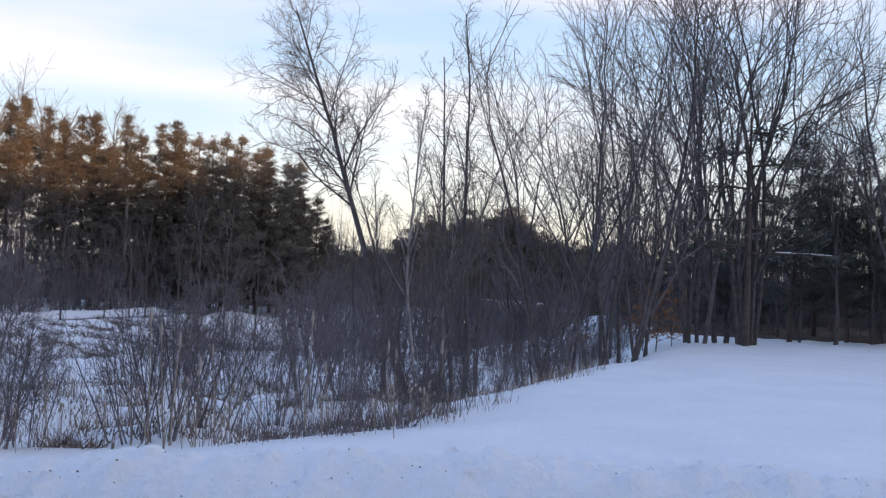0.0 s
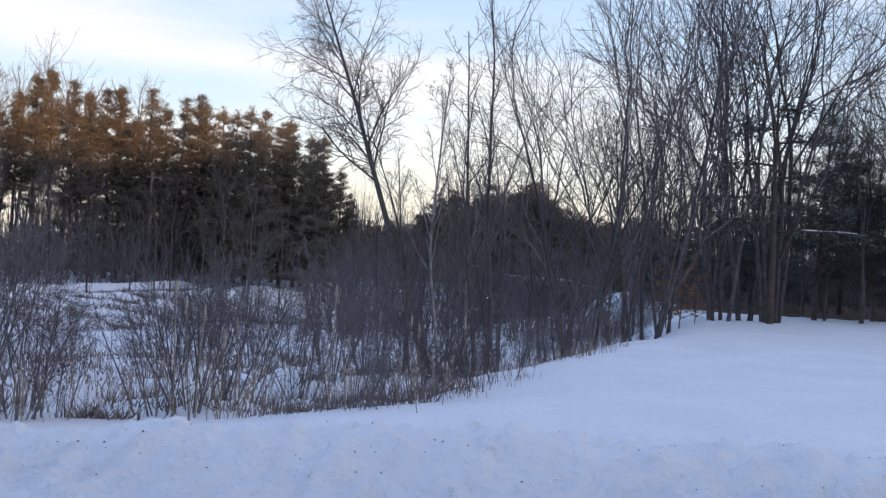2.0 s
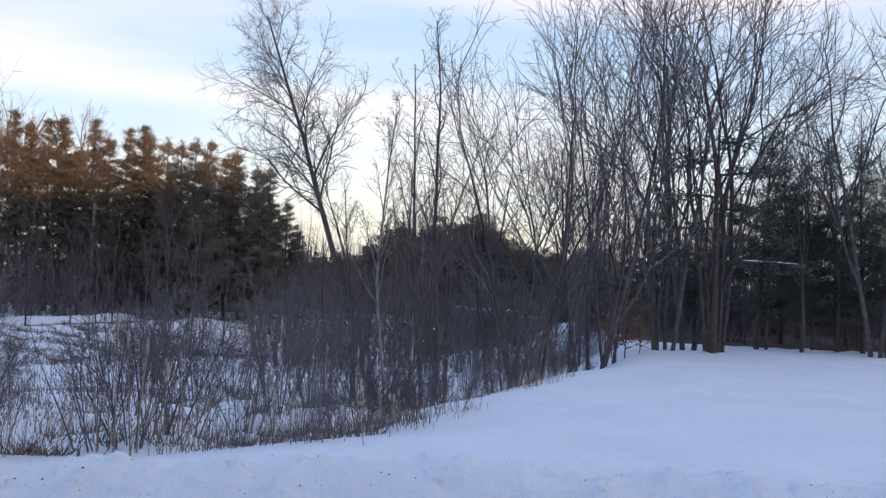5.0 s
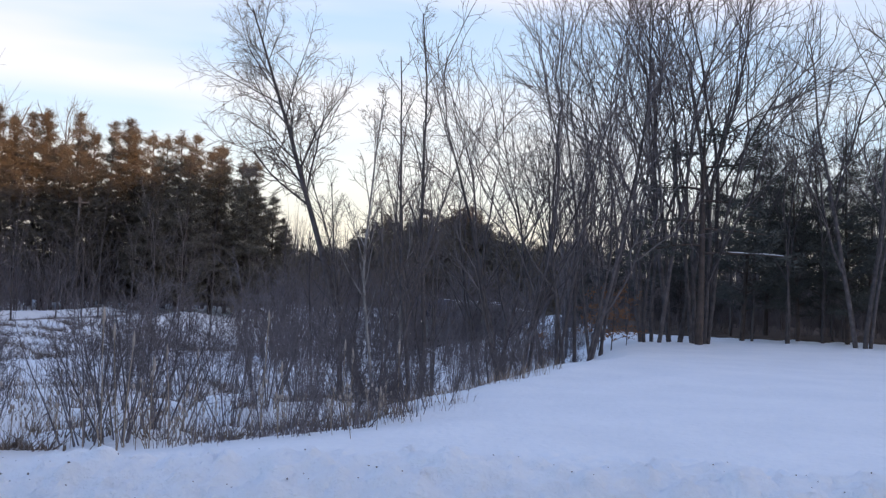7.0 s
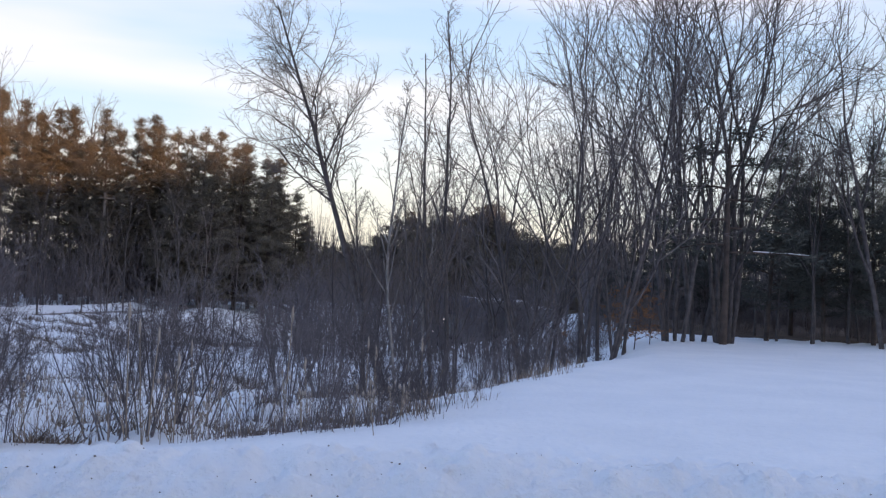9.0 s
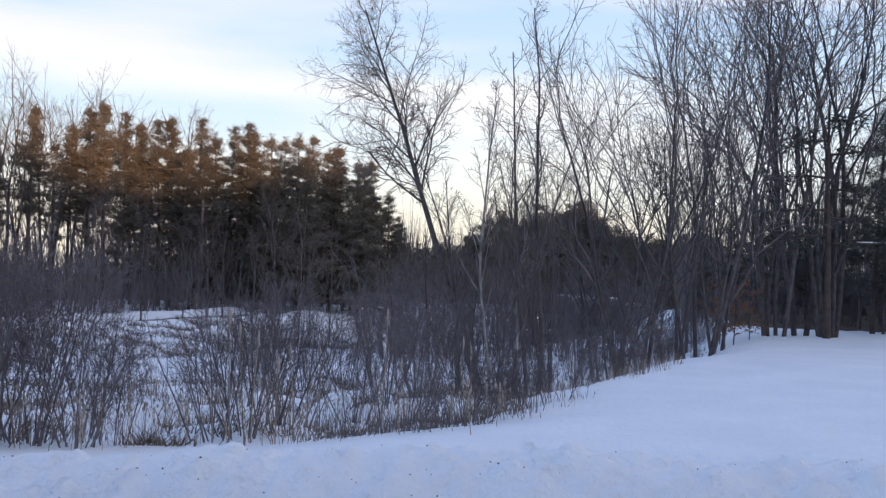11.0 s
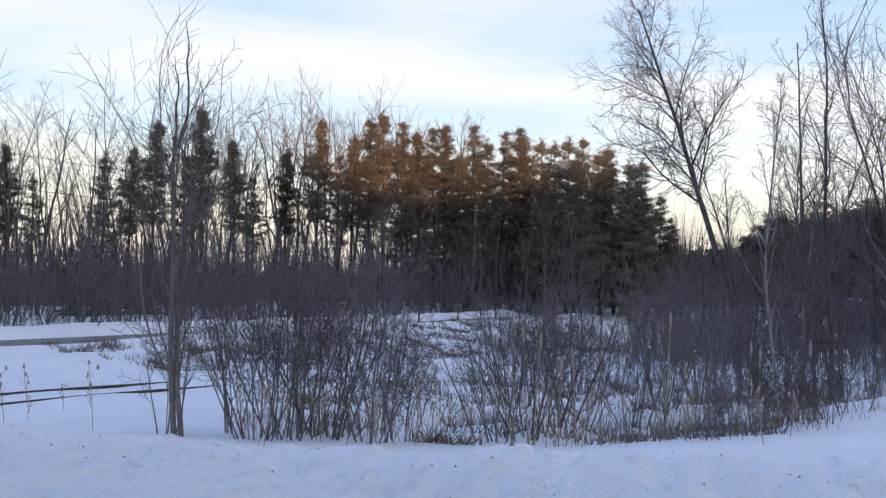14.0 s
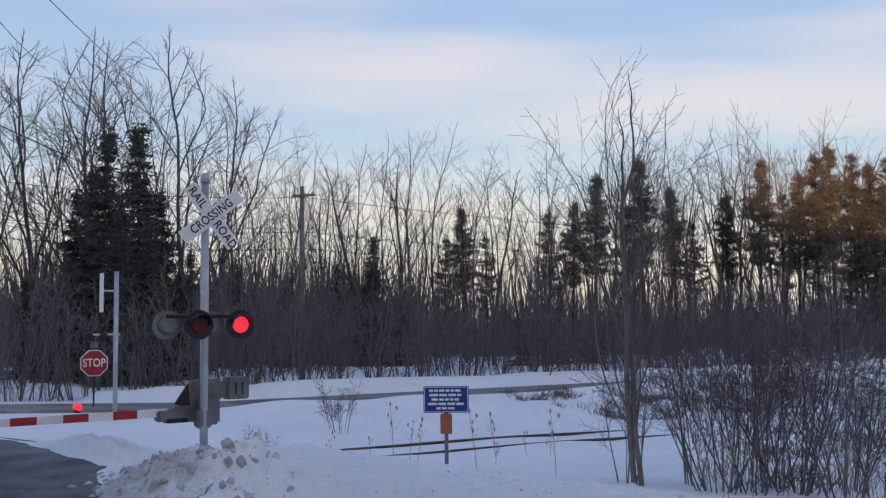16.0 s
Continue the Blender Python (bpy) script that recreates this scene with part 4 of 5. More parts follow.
def undergrowth():
    """Dense saplings and brush below the trees, round the whole far side: one joined mass."""
    rng = np.random.RandomState(55)
    kinds = []
    for k in range(3):
        lines = []
        for _ in range(11):
            a, r = rng.uniform(0, 6.28), 1.1 * math.sqrt(rng.rand())
            s = 0.4 * rng.rand()
            lines.append(limb(rng, (math.cos(a) * r, math.sin(a) * r, -0.2), (math.cos(a) * s, math.sin(a) * s, 1), 4.2 * rng.uniform(0.6, 1.05), 0.03, 0.009, 5, 0.06, 0.03))
        levels = bare_crown(rng, lines, [(6, 0.38, 0.15, 36, 0.05, 3), (4, 0.48, 0.2, 38, 0.03, 2)], 0.012)
        out, off, fs = [], 0, []
        for lv in levels:
            v, q = tubes(lv, 3)
            out.append(v)
            fs.append(q + off)
            off += len(v)
        kinds.append((np.concatenate(out), np.concatenate(fs)))
    spots = []
    # along the far side of the side road
    for k in range(96, 300, 3):
        for lo, hi, least, most in ((16.6, 18.2, 0.6, 1.45), (20, 30, 0.7, 1.5), (16.2, 17.2, 0.25, 0.5)):
            off_ = rng.uniform(lo, hi)
            spots.append((LINE[k, 0] - TAN[k, 1] * off_, LINE[k, 1] + TAN[k, 0] * off_, rng.uniform(least, most)))
    for az in np.arange(44, 72, 1.2):
        spots.append((*bearing(az + rng.uniform(-0.5, 0.5), rng.uniform(51, 64)), rng.uniform(0.5, 1.3)))
    # between marsh and railway, and in the wood by the field
    for az in np.arange(-10, -5, 0.6):
        spots.append((*bearing(az, rng.uniform(42, 50)), rng.uniform(0.25, 0.5)))
    for az in np.arange(-7, 8.0, 1.0):
        for lo, hi, big in ((50, 55, 1.25), (55, 61, 1.2)):
            spots.append((*bearing(az + rng.uniform(-0.6, 0.6), rng.uniform(lo, hi)), big * rng.uniform(0.7, 1.1)))
    for az in np.arange(-31, -8, 0.7):
        spots.append((*bearing(az + rng.uniform(-0.5, 0.5), rng.uniform(52, 66)), rng.uniform(0.45, 1.0)))
        spots.append((*bearing(az + rng.uniform(-0.5, 0.5), rng.uniform(48, 54)), rng.uniform(0.25, 0.55)))
    vs, fs, off = [], [], 0
    for x, y, size in spots:
        v, q = kinds[rng.randint(3)]
        t = rng.uniform(0, 6.28)
        c, s = math.cos(t) * size, math.sin(t) * size
        vs.append(np.stack([v[:, 0] * c - v[:, 1] * s + x, v[:, 0] * s + v[:, 1] * c + y, v[:, 2] * size + land_at(x, y)], 1))
        fs.append(q + off)
        off += len(v)
    ob = new("undergrowth", mesh_of("undergrowth", np.concatenate(vs), [np.concatenate(fs)], BRUSH))
    return tagged(ob, "dense grey-brown undergrowth of bare saplings below the woods", "undergrowth", kind="stuff")


def deep_wood():
    """The depth of the woods behind: countless far stems and low boughs."""
    rng = np.random.RandomState(56)
    n = 24000
    az = rng.uniform(-34, 74, n)
    near_ = np.where(az > 44, 66, np.where(az > 30, 80, np.where(az > 8, 98, np.where(az > -9, 113, 66))))
    d = near_ + rng.uniform(0, 28, n)
    x, y = -d * np.sin(np.radians(az)), d * np.cos(np.radians(az))
    z = land(x, y) - 0.2
    low = rng.rand(n) < 0.8
    h = np.where(low, rng.uniform(1.5, 4.6, n) * np.where((az > 44) | ((az > -9) & (az < 8)), 1.7, 1.0), rng.uniform(6, 10.5, n)) * (1 + 0.35 * np.sin(az * 1.9) * np.sin(az * 0.7 + 1))
    w = np.where(low, rng.uniform(0.05, 0.20, n), rng.uniform(0.05, 0.11, n))
    t = rng.uniform(0, 3.14, n)
    lx, ly = rng.normal(0, 0.16, n) * h, rng.normal(0, 0.16, n) * h
    a = np.stack([x - np.cos(t) * w, y - np.sin(t) * w, z], 1)
    b = np.stack([x + np.cos(t) * w, y + np.sin(t) * w, z], 1)
    c = np.stack([x - np.sin(t) * w, y + np.cos(t) * w, z], 1)
    e = np.stack([x + lx, y + ly, z + h], 1)
    v = np.stack([a, b, c, e], 1).reshape(-1, 3)
    i = np.arange(n) * 4
    f = np.concatenate([np.stack([i, i + 1, i + 3], 1), np.stack([i + 1, i + 2, i + 3], 1), np.stack([i + 2, i, i + 3], 1)])
    return tagged(new("distant_wood", mesh_of("distant_wood", v, [f], BRUSH, smooth=False)), "dark depth of the woods behind the nearer trees", "wood", kind="stuff")


undergrowth()
deep_wood()


def old_pine(az, d):
    """A pine whose lowest boughs sweep out long and level, one with snow lying on it."""
    rng = np.random.RandomState(39)
    e = thing("old_pine", 0, 0, 0, 0, "old pine with long low boughs, one carrying snow", "tree", G_HEM)
    trunk = limb(rng, (0, 0, -0.15), (0, 0, 1), 8.5, 0.15, 0.03, 10, 0.015, 0.02)
    stem = part("trunk", wood_mesh("trunk", [trunk], PINE_BARK, 8), PINE_BARK, e)
    tips = []
    for k, (h, side, ln) in enumerate([(3.3, 1, 3.4), (3.6, -1, 2.6), (4.2, 1, 2.8), (4.5, -1, 2.9), (5.2, 1, 2.2), (5.6, -1, 2.2), (6.4, 1, 1.7), (6.9, -1, 1.4), (7.6, 1, 1.0)]):
        b = limb(rng, (0, 0, h), (side, rng.uniform(-0.4, 0.1), 0.05), ln, 0.05, 0.012, 8, 0.05, -0.015)
        part("bough", wood_mesh("bough", [b], PINE_BARK, 5), PINE_BARK, stem)
        tips += [p + rng.normal(0, 0.16, 3) for p in b[0][2:] for _ in range(4)]
        if k == 0:
            cap = b[0][2:7] + np.array([0, 0, 0.05])
            part("snow_cap", wood_mesh("snow_cap", [(cap, np.array([0.008, 0.022, 0.014, 0.026, 0.008]))], SNOW_CAP, 6), SNOW_CAP, e, "strip of snow along a low bough")
    v, f = needles(tips, rng, 9, 0.30, 0.03, -0.1)
    tagged(part("crown", mesh_of("crown", v, [f], SPRUCE, smooth=False), SPRUCE, e), kind="stuff")
    plant(e, az, d)


old_pine(-16.2, 38.5)

# the young tree beside the bank
young = fork_tree(64, 6.0, 2, "young bare tree with pale bark by the roadside bank", "", lean=(-0.05, 0.0), foot=0.07, spread=0.03, bole=0.55, bark=YOUNG_BARK, twig=BIRCH_TWIG, name="young_roadside_tree", radius=0.0085, thin=0.003, low=0.16, slim=0.38,
                  plan=[(9, 0.44, 30, 0.09, 8), (5, 0.52, 26, 0.05, 6), (4, 0.5, 32, 0.03, 4), (3, 0.5, 36, 0.02, 3)])
plant(young, 33.3, 13.6, 20, 0.98)

# unseen woods, added behind the camera to keep the low sun off the ground
def shade_wood():
    rng = np.random.RandomState(77)
    n = 4200
    a = np.radians(rng.uniform(105, 205, n))
    d = rng.uniform(95, 125, n)
    h = rng.uniform(17.5, 22.5, n) + 5.0 * step(146, 153, np.degrees(a)) + 1.5 * np.sin(a * 9)
    c = np.stack([d * np.sin(a), d * np.cos(a), np.zeros(n)], 1)
    vs, fs = [], []
    for k, (s, lo, hi) in enumerate([(2.6, 0.0, 0.62), (1.7, 0.25, 1.0)]):
        tip = c + np.stack([rng.normal(0, 0.6, n), rng.normal(0, 0.6, n), h * hi], 1)
        t = rng.uniform(0, 6.28, n)
        r = [c + np.stack([np.cos(t + q) * s, np.sin(t + q) * s, h * lo], 1) for q in (0, 2.1, 4.2)]
        v = np.stack([*r, tip], 1).reshape(-1, 3)
        i = np.arange(n) * 4 + k * 4 * n
        vs.append(v)
        for f in ((0, 1, 3), (1, 2, 3), (2, 0, 3)):
            fs.append(np.stack([i + f[0], i + f[1], i + f[2]], 1))
    return tagged(new("far_wood", mesh_of("far_wood", np.concatenate(vs), [np.concatenate(fs)], SPRUCE, smooth=False)), "unseen evergreen wood added behind the camera to block the low sun", "wood", kind="stuff")


shade_wood()


# ---------------------------------------------------------------- railway
def rail(offset, name):
    """One rail head and web, swept along the track."""
    k0, k1 = 60, 360
    p = beside(offset, 0, k0, k1)
    nrm = np.stack([-TAN[k0:k1, 1], TAN[k0:k1, 0], np.zeros(k1 - k0)], 1)
    prof = [(-0.036, 0.0), (-0.036, -0.03), (-0.01, -0.045), (-0.01, -0.14), (0.01, -0.14), (0.01, -0.045), (0.036, -0.03), (0.036, 0.0)]
    v = np.stack([p + nrm * a + np.array([0, 0, b]) for a, b in prof], 1)
    n, m = v.shape[:2]
    i, k = np.meshgrid(np.arange(n - 1), np.arange(m), indexing="ij")
    q = np.stack([i * m + k, (i + 1) * m + k, (i + 1) * m + (k + 1) % m, i * m + (k + 1) % m], -1).reshape(-1, 4)
    return mesh_of(name, v.reshape(-1, 3), [q], RAIL_STEEL)


track = tagged(new("railway_track"), "single railway track half buried in snow", "railway track", kind="structure")
part("rail", rail(-0.75, "rail"), RAIL_STEEL, track)
part("rail", rail(0.75, "rail"), RAIL_STEEL, track)


def loft(sections, material, name, caps=True):
    """A skin through outlines of one length along y."""
    v = np.array([[(x, y, z) for x, z in out] for y, out in sections], float)
    n, m = v.shape[:2]
    i, k = np.meshgrid(np.arange(n - 1), np.arange(m), indexing="ij")
    q = np.stack([i * m + k, i * m + (k + 1) % m, (i + 1) * m + (k + 1) % m, (i + 1) * m + k], -1).reshape(-1, 4)
    faces = [q]
    if caps:
        faces.append(np.array([list(range(m))[::-1], [(n - 1) * m + j for j in range(m)]]))
    return mesh_of(name, v.reshape(-1, 3), faces, material, smooth=False)


def hull(w, lo, hi, roof):
    """Cross-section of a rail vehicle: straight sides and an arched roof."""
    return [(-w, lo), (w, lo), (w, hi), (w * 0.93, hi + roof * 0.45), (w * 0.72, hi + roof * 0.8), (w * 0.35, hi + roof), (-w * 0.35, hi + roof), (-w * 0.72, hi + roof * 0.8), (-w * 0.93, hi + roof * 0.45), (-w, hi)]


def bogie(parent, y, wheels):
    b = part("bogie", box(2.3, 0.9 + 1.2 * wheels, 0.35, (0, y, 0.62), 0.04), TRAIN_DARK, parent)
    for k in range(wheels):
        for s in (-0.75, 0.75):
            yy = y + (k - (wheels - 1) / 2) * 2.0
            part("wheel", rod((s - 0.06, yy, 0.48), (s + 0.06, yy, 0.48), 0.48, n=20), TRAIN_DARK, b)


def locomotive():
    """Cab-fronted passenger locomotive; its nose looks towards -y."""
    L = 16.5
    e = thing("locomotive", 0, 0, 0, 0, "silver and dark blue diesel locomotive with lit headlights", "locomotive")
    part("underframe", box(2.9, L - 1.2, 0.5, (0, L / 2, 1.05), 0.05), TRAIN_DARK, e, "sooty black underframe")
    part("fuel_tank", box(2.5, 4.0, 0.75, (0, L / 2, 0.62), 0.12), TRAIN_DARK, e)
    part("pilot", prism([(-1.45, 0.25), (1.45, 0.25), (1.35, 1.25), (-1.35, 1.25)], 0.25, Matrix.Translation((0, 0.12, 0))), TRAIN_DARK, e, "black snow plough pilot")
    # lower nose and body
    nose = part("nose", loft([(0.0, [(-1.25, 1.3), (1.25, 1.3), (1.25, 2.75), (1.05, 2.95), (-1.05, 2.95), (-1.25, 2.75)]),
                              (0.35, [(-1.5, 1.3), (1.5, 1.3), (1.5, 2.8), (1.3, 3.02), (-1.3, 3.02), (-1.5, 2.8)]),
                              (1.5, [(-1.5, 1.3), (1.5, 1.3), (1.5, 2.8), (1.3, 3.05), (-1.3, 3.05), (-1.5, 2.8)])], TRAIN_NOSE, "nose"), TRAIN_NOSE, e, "pale grey short nose")
    for z in (2.62, 2.40):
        part("headlight", rod((0, 0.04, z), (0, -0.05, z), 0.10, n=16), GLOW_WHITE, nose, "lit round headlight")
    for x in (-1.08, 1.08):
        part("ditch_light", rod((x, 0.05, 1.62), (x, -0.06, 1.62), 0.085, n=16), GLOW_WHITE, nose, "lit low ditch light")
    part("number_board", box(1.2, 0.03, 0.25, (0, -0.01, 1.9), 0.01), TRAIN_GREY, nose)
    cab = part("cab", loft([(1.1, [(-1.5, 2.9), (1.5, 2.9), (1.45, 4.05), (1.15, 4.35), (-1.15, 4.35), (-1.45, 4.05)]),
                            (1.6, [(-1.5, 2.9), (1.5, 2.9), (1.5, 4.1), (1.2, 4.6), (-1.2, 4.6), (-1.5, 4.1)]),
                            (3.6, [(-1.5, 2.9), (1.5, 2.9), (1.5, 4.1), (1.2, 4.62), (-1.2, 4.62), (-1.5, 4.1)])], TRAIN_BLUE, "cab"), TRAIN_BLUE, e, "dark blue cab with windscreens")
    for x in (-0.68, 0.68):
        part("windscreen", box(1.15, 0.04, 0.62, (x, 1.085, 3.55), 0.02), GLASS, cab)
        part("side_window", box(0.04, 0.9, 0.6, (math.copysign(1.505, x), 2.4, 3.55), 0.015), GLASS, cab)
        part("number_lamp", box(0.55, 0.06, 0.2, (x, 1.17, 4.18), 0.02), TRAIN_NOSE, cab)
        part("horn", rod((x, 2.0, 4.62), (x, 1.7, 4.72), 0.05, 0.09, 10), STEEL, cab)
    part("lower_cab", box(3.0, 2.2, 1.65, (0, 2.55, 2.13), 0.03), TRAIN_GREY, e)
    body = part("body", loft([(3.62, hull(1.5, 1.3, 4.05, 0.55)), (L, hull(1.5, 1.3, 4.05, 0.55))], TRAIN_GREY, "body"), TRAIN_GREY, e, "dull silver body side")
    part("roof_snow", loft([(3.9, [(-1.25, 4.38), (1.25, 4.38), (1.15, 4.52), (0.5, 4.68), (-0.5, 4.68), (-1.15, 4.52)]), (L - 0.2, [(-1.25, 4.38), (1.25, 4.38), (1.15, 4.52), (0.5, 4.68), (-0.5, 4.68), (-1.15, 4.52)])], SNOW_CAP, "roof_snow"), SNOW_CAP, body, "thin snow on the roof")
    for s in (-1.515, 1.515):
        part("door", box(0.05, 0.75, 1.9, (s, 4.3, 2.5), 0.01), TRAIN_BLUE, body)
        part("handrail", rod((s * 1.03, 3.75, 1.5), (s * 1.03, 3.75, 3.2), 0.02, n=8), STEEL, body)
        for y in (6.4, 8.8, 11.2, 13.6):
            part("grille", box(0.05, 1.6, 0.8, (s, y, 3.45), 0.02), TRAIN_DARK, body)
    bogie(e, 3.6, 2)
    bogie(e, L - 3.6, 2)
    return e


def coach():
    L = 25.0
    e = thing("passenger_coach", 0, 0, 0, 0, "silver passenger coach with a snowy roof", "railway coach", "train coaches")
    body = part("body", loft([(0.3, hull(1.5, 1.1, 3.3, 0.75)), (L - 0.3, hull(1.5, 1.1, 3.3, 0.75))], TRAIN_GREY, "body"), TRAIN_GREY, e)
    part("roof_snow", loft([(0.4, [(-1.25, 3.74), (1.25, 3.74), (1.1, 3.98), (0.5, 4.12), (-0.5, 4.12), (-1.1, 3.98)]), (L - 0.4, [(-1.25, 3.74), (1.25, 3.74), (1.1, 3.98), (0.5, 4.12), (-0.5, 4.12), (-1.1, 3.98)])], SNOW_CAP, "roof_snow"), SNOW_CAP, body, "snow lying on the roof")
    for s in (-1.51, 1.51):
        for k in range(10):
            part("window", box(0.05, 1.35, 0.7, (s, 3.2 + k * 2.05, 2.55), 0.03), GLASS, body)
        part("window_band", box(0.03, L - 3, 0.12, (s, L / 2, 3.05), 0.01), TRAIN_BLUE, body)
    part("underframe", box(2.6, L - 2, 0.45, (0, L / 2, 0.92), 0.04), TRAIN_DARK, e)
    bogie(e, 3.2, 2)
    bogie(e, L - 3.2, 2)
    return e


along = np.concatenate([[0], np.cumsum(np.linalg.norm(np.diff(LINE[:, :2], axis=0), axis=1))])


def on_track(s):
    return [float(np.interp(s, along, LINE[:, k])) for k in range(3)]


def couple(ob, s0, length):
    a, b = on_track(s0), on_track(s0 + length)
    turn = math.degrees(math.atan2(-(b[0] - a[0]), b[1] - a[1]))
    pitch_ = math.degrees(math.atan2(b[2] - a[2], length))
    ob.matrix_world = pose(a[0], a[1], a[2], pitch_, 0, turn)


s_nose = float(np.interp(90.0, LINE[:, 1], along))
couple(locomotive(), s_nose, 16.5)
first = coach()
couple(first, s_nose + 17.2, 25)
for k in (1, 2):
    other = copy_thing(first, Matrix())
    couple(other, s_nose + 17.2 + 25.7 * k, 25)


# ---------------------------------------------------------------- level crossing
def crossing_signal(x, y):
    e = thing("crossing_signal", x, y, land_at(x, y) + 0.09, 72, "railway crossing mast with crossbuck, flashing lamps and lowered gate", "crossing signal")
    # local -y faces the traffic
    part("mast", rod((0, 0, -0.4), (0, 0, 4.55), 0.065, n=16), STEEL, e, "galvanised steel mast")
    part("cap", rod((0, 0, 4.52), (0, 0, 4.68), 0.085, 0.06, 12), STEEL, e)
    z = 3.97
    for ang, words, shift in ((38, ("CROSSING",), (0,)), (-52, ("RAIL", "ROAD"), (-0.37, 0.37))):
        m = Matrix.Translation((0.07, -0.11 - (0.014 if ang > 0 else 0), z)) @ Matrix.Rotation(radians(-ang), 4, "Y")
        blade = part("blade", prism([(-0.6, -0.115), (0.6, -0.115), (0.6, 0.115), (-0.6, 0.115)], 0.008, m), WHITE, e, "white crossbuck blade")
        for word, dx in zip(words, shift):
            mm = m @ Matrix.Translation((dx, -0.006, 0)) @ Matrix.Rotation(radians(90), 4, "X")
            lettering(word, 0.20, BLACK, mm, blade, squeeze=0.82 if len(word) > 4 else 0.86, spacing=1.08)
    part("crossarm", rod((-0.62, 0, 2.36), (0.62, 0, 2.36), 0.03, n=10), BLACK, e)
    lamps = [(-0.14, -0.16, -1, False), (0.54, -0.16, -1, True), (-0.56, 0.16, 1, False), (0.14, 0.16, 1, False)]
    for lx, ly, face, lit in lamps:
        z = 2.22
        unit = part("lamp_unit", rod((lx, ly, z), (lx, ly + face * 0.03, z), 0.235, n=28), BLACK if face < 0 else GREY_CASE, e, "black round lamp backboard" if face < 0 else "grey back of a round lamp")
        part("housing", rod((lx, ly - face * 0.16, z), (lx, ly, z), 0.11, 0.16, 16), BLACK if face < 0 else GREY_CASE, unit)
        part("lens", rod((lx, ly + face * 0.03, z), (lx, ly + face * 0.055, z), 0.135, 0.12, 24), GLOW_RED if lit else LENS_OFF, unit, "lit red lens" if lit else "dark red lens")
        hood = bmesh.new()
        ring = []
        for k in range(13):
            a = math.pi * (0.0 + k / 12)
            ring.append([hood.verts.new((lx + math.cos(a) * r, ly + face * dd, z + math.sin(a) * r)) for r, dd in ((0.150, 0.03), (0.165, 0.30 if 2 < k < 10 else 0.18), (0.178, 0.30 if 2 < k < 10 else 0.18), (0.170, 0.03))])
        for a, b in zip(ring, ring[1:]):
            for k in range(4):
                hood.faces.new((a[k], b[k], b[(k + 1) % 4], a[(k + 1) % 4]))
        part("hood", hood, BLACK, unit)
    # gate mechanism and arm: the arm lies across the road
    case = part("gate_mechanism", box(0.34, 0.30, 0.42, (0.12, 0.2, 0.82), 0.04), GREY_CASE, e, "grey cast gate mechanism")
    part("mount", box(0.24, 0.24, 0.3, (0, 0.06, 0.72), 0.03), GREY_CASE, case)
    part("base_plate", box(0.3, 0.3, 0.03, (0, 0, -0.12), 0.005), STEEL, e)
    return e


def gate_arm(x, y, z, turn):
    """Striped boom with its counterweight frame; runs along local +x from the pivot."""
    e = thing("crossing_gate", x, y, z, turn, "lowered crossing gate arm striped red and white", "crossing gate")
    L, n = 6.6, 15
    frame_ = part("pivot_frame", prism([(0.42, -0.12), (0.42, 0.03), (0.2, 0.10), (0.04, 0.18), (0.0, 0.46), (-0.12, 0.50), (-0.46, 0.50), (-0.62, 0.42), (-0.62, 0.24), (-0.44, 0.12), (-0.28, -0.08), (-0.12, -0.17), (0.15, -0.17)], 0.12), GREY_CASE, e, "grey cast pivot frame")
    part("side_plate", prism([(0.30, 0.12), (0.06, 0.46), (0.03, 0.10)], 0.03, Matrix.Translation((0, 0.08, 0))), BLACK, frame_)
    part("arm_clamp", box(0.52, 0.18, 0.17, (0.30, 0.0, -0.05), 0.02), GREY_CASE, frame_)
    part("clamp_plate", box(0.34, 0.22, 0.07, (0.24, 0.0, -0.13), 0.012), TRAIN_DARK, frame_)
    for bx, bz in ((0.12, 0.02), (0.38, 0.02), (-0.2, 0.3), (-0.4, 0.38)):
        part("bolt", rod((bx, -0.05, bz), (bx, -0.085, bz), 0.022, n=8), STEEL, frame_)
    w = part("counterweight", box(0.38, 0.26, 0.36, (-0.82, 0.0, 0.34), 0.02), GREY_CASE, e, "slotted grey counterweight")
    for k in range(2):
        part("slot", box(0.035, 0.27, 0.2, (-0.88 + k * 0.12, 0, 0.34), 0.004), BLACK, w)
    part("support_arm", box(0.34, 0.06, 0.12, (-0.58, 0, 0.36), 0.01), GREY_CASE, e)
    part("boom_root", box(0.5, 0.035, 0.13, (0.62, 0, 0), 0.004), WHITE, e)
    pitch = (L - 0.87) / n
    for k in range(n):
        part("stripe", box(pitch, 0.03, 0.13 - 0.003 * k, (0.87 + (k + 0.5) * pitch, 0, 0), 0.004), WHITE if k % 2 else RED, e)
    for a in (1.8, 4.2, 6.3):
        lamp = part("gate_lamp", box(0.08, 0.07, 0.06, (a, 0, 0.11), 0.01), BLACK, e)
        part("lens", rod((a, 0.06, 0.17), (a, -0.06, 0.17), 0.055, n=16), GLOW_RED if a < 3 else LENS_OFF, lamp, "small red gate lamp")
    return e


crossing_signal(*bearing(55.95, 17.6))
gx, gy = bearing(56.55, 17.85)
gate_arm(gx, gy - 0.05, 0.60, -92 - 8)


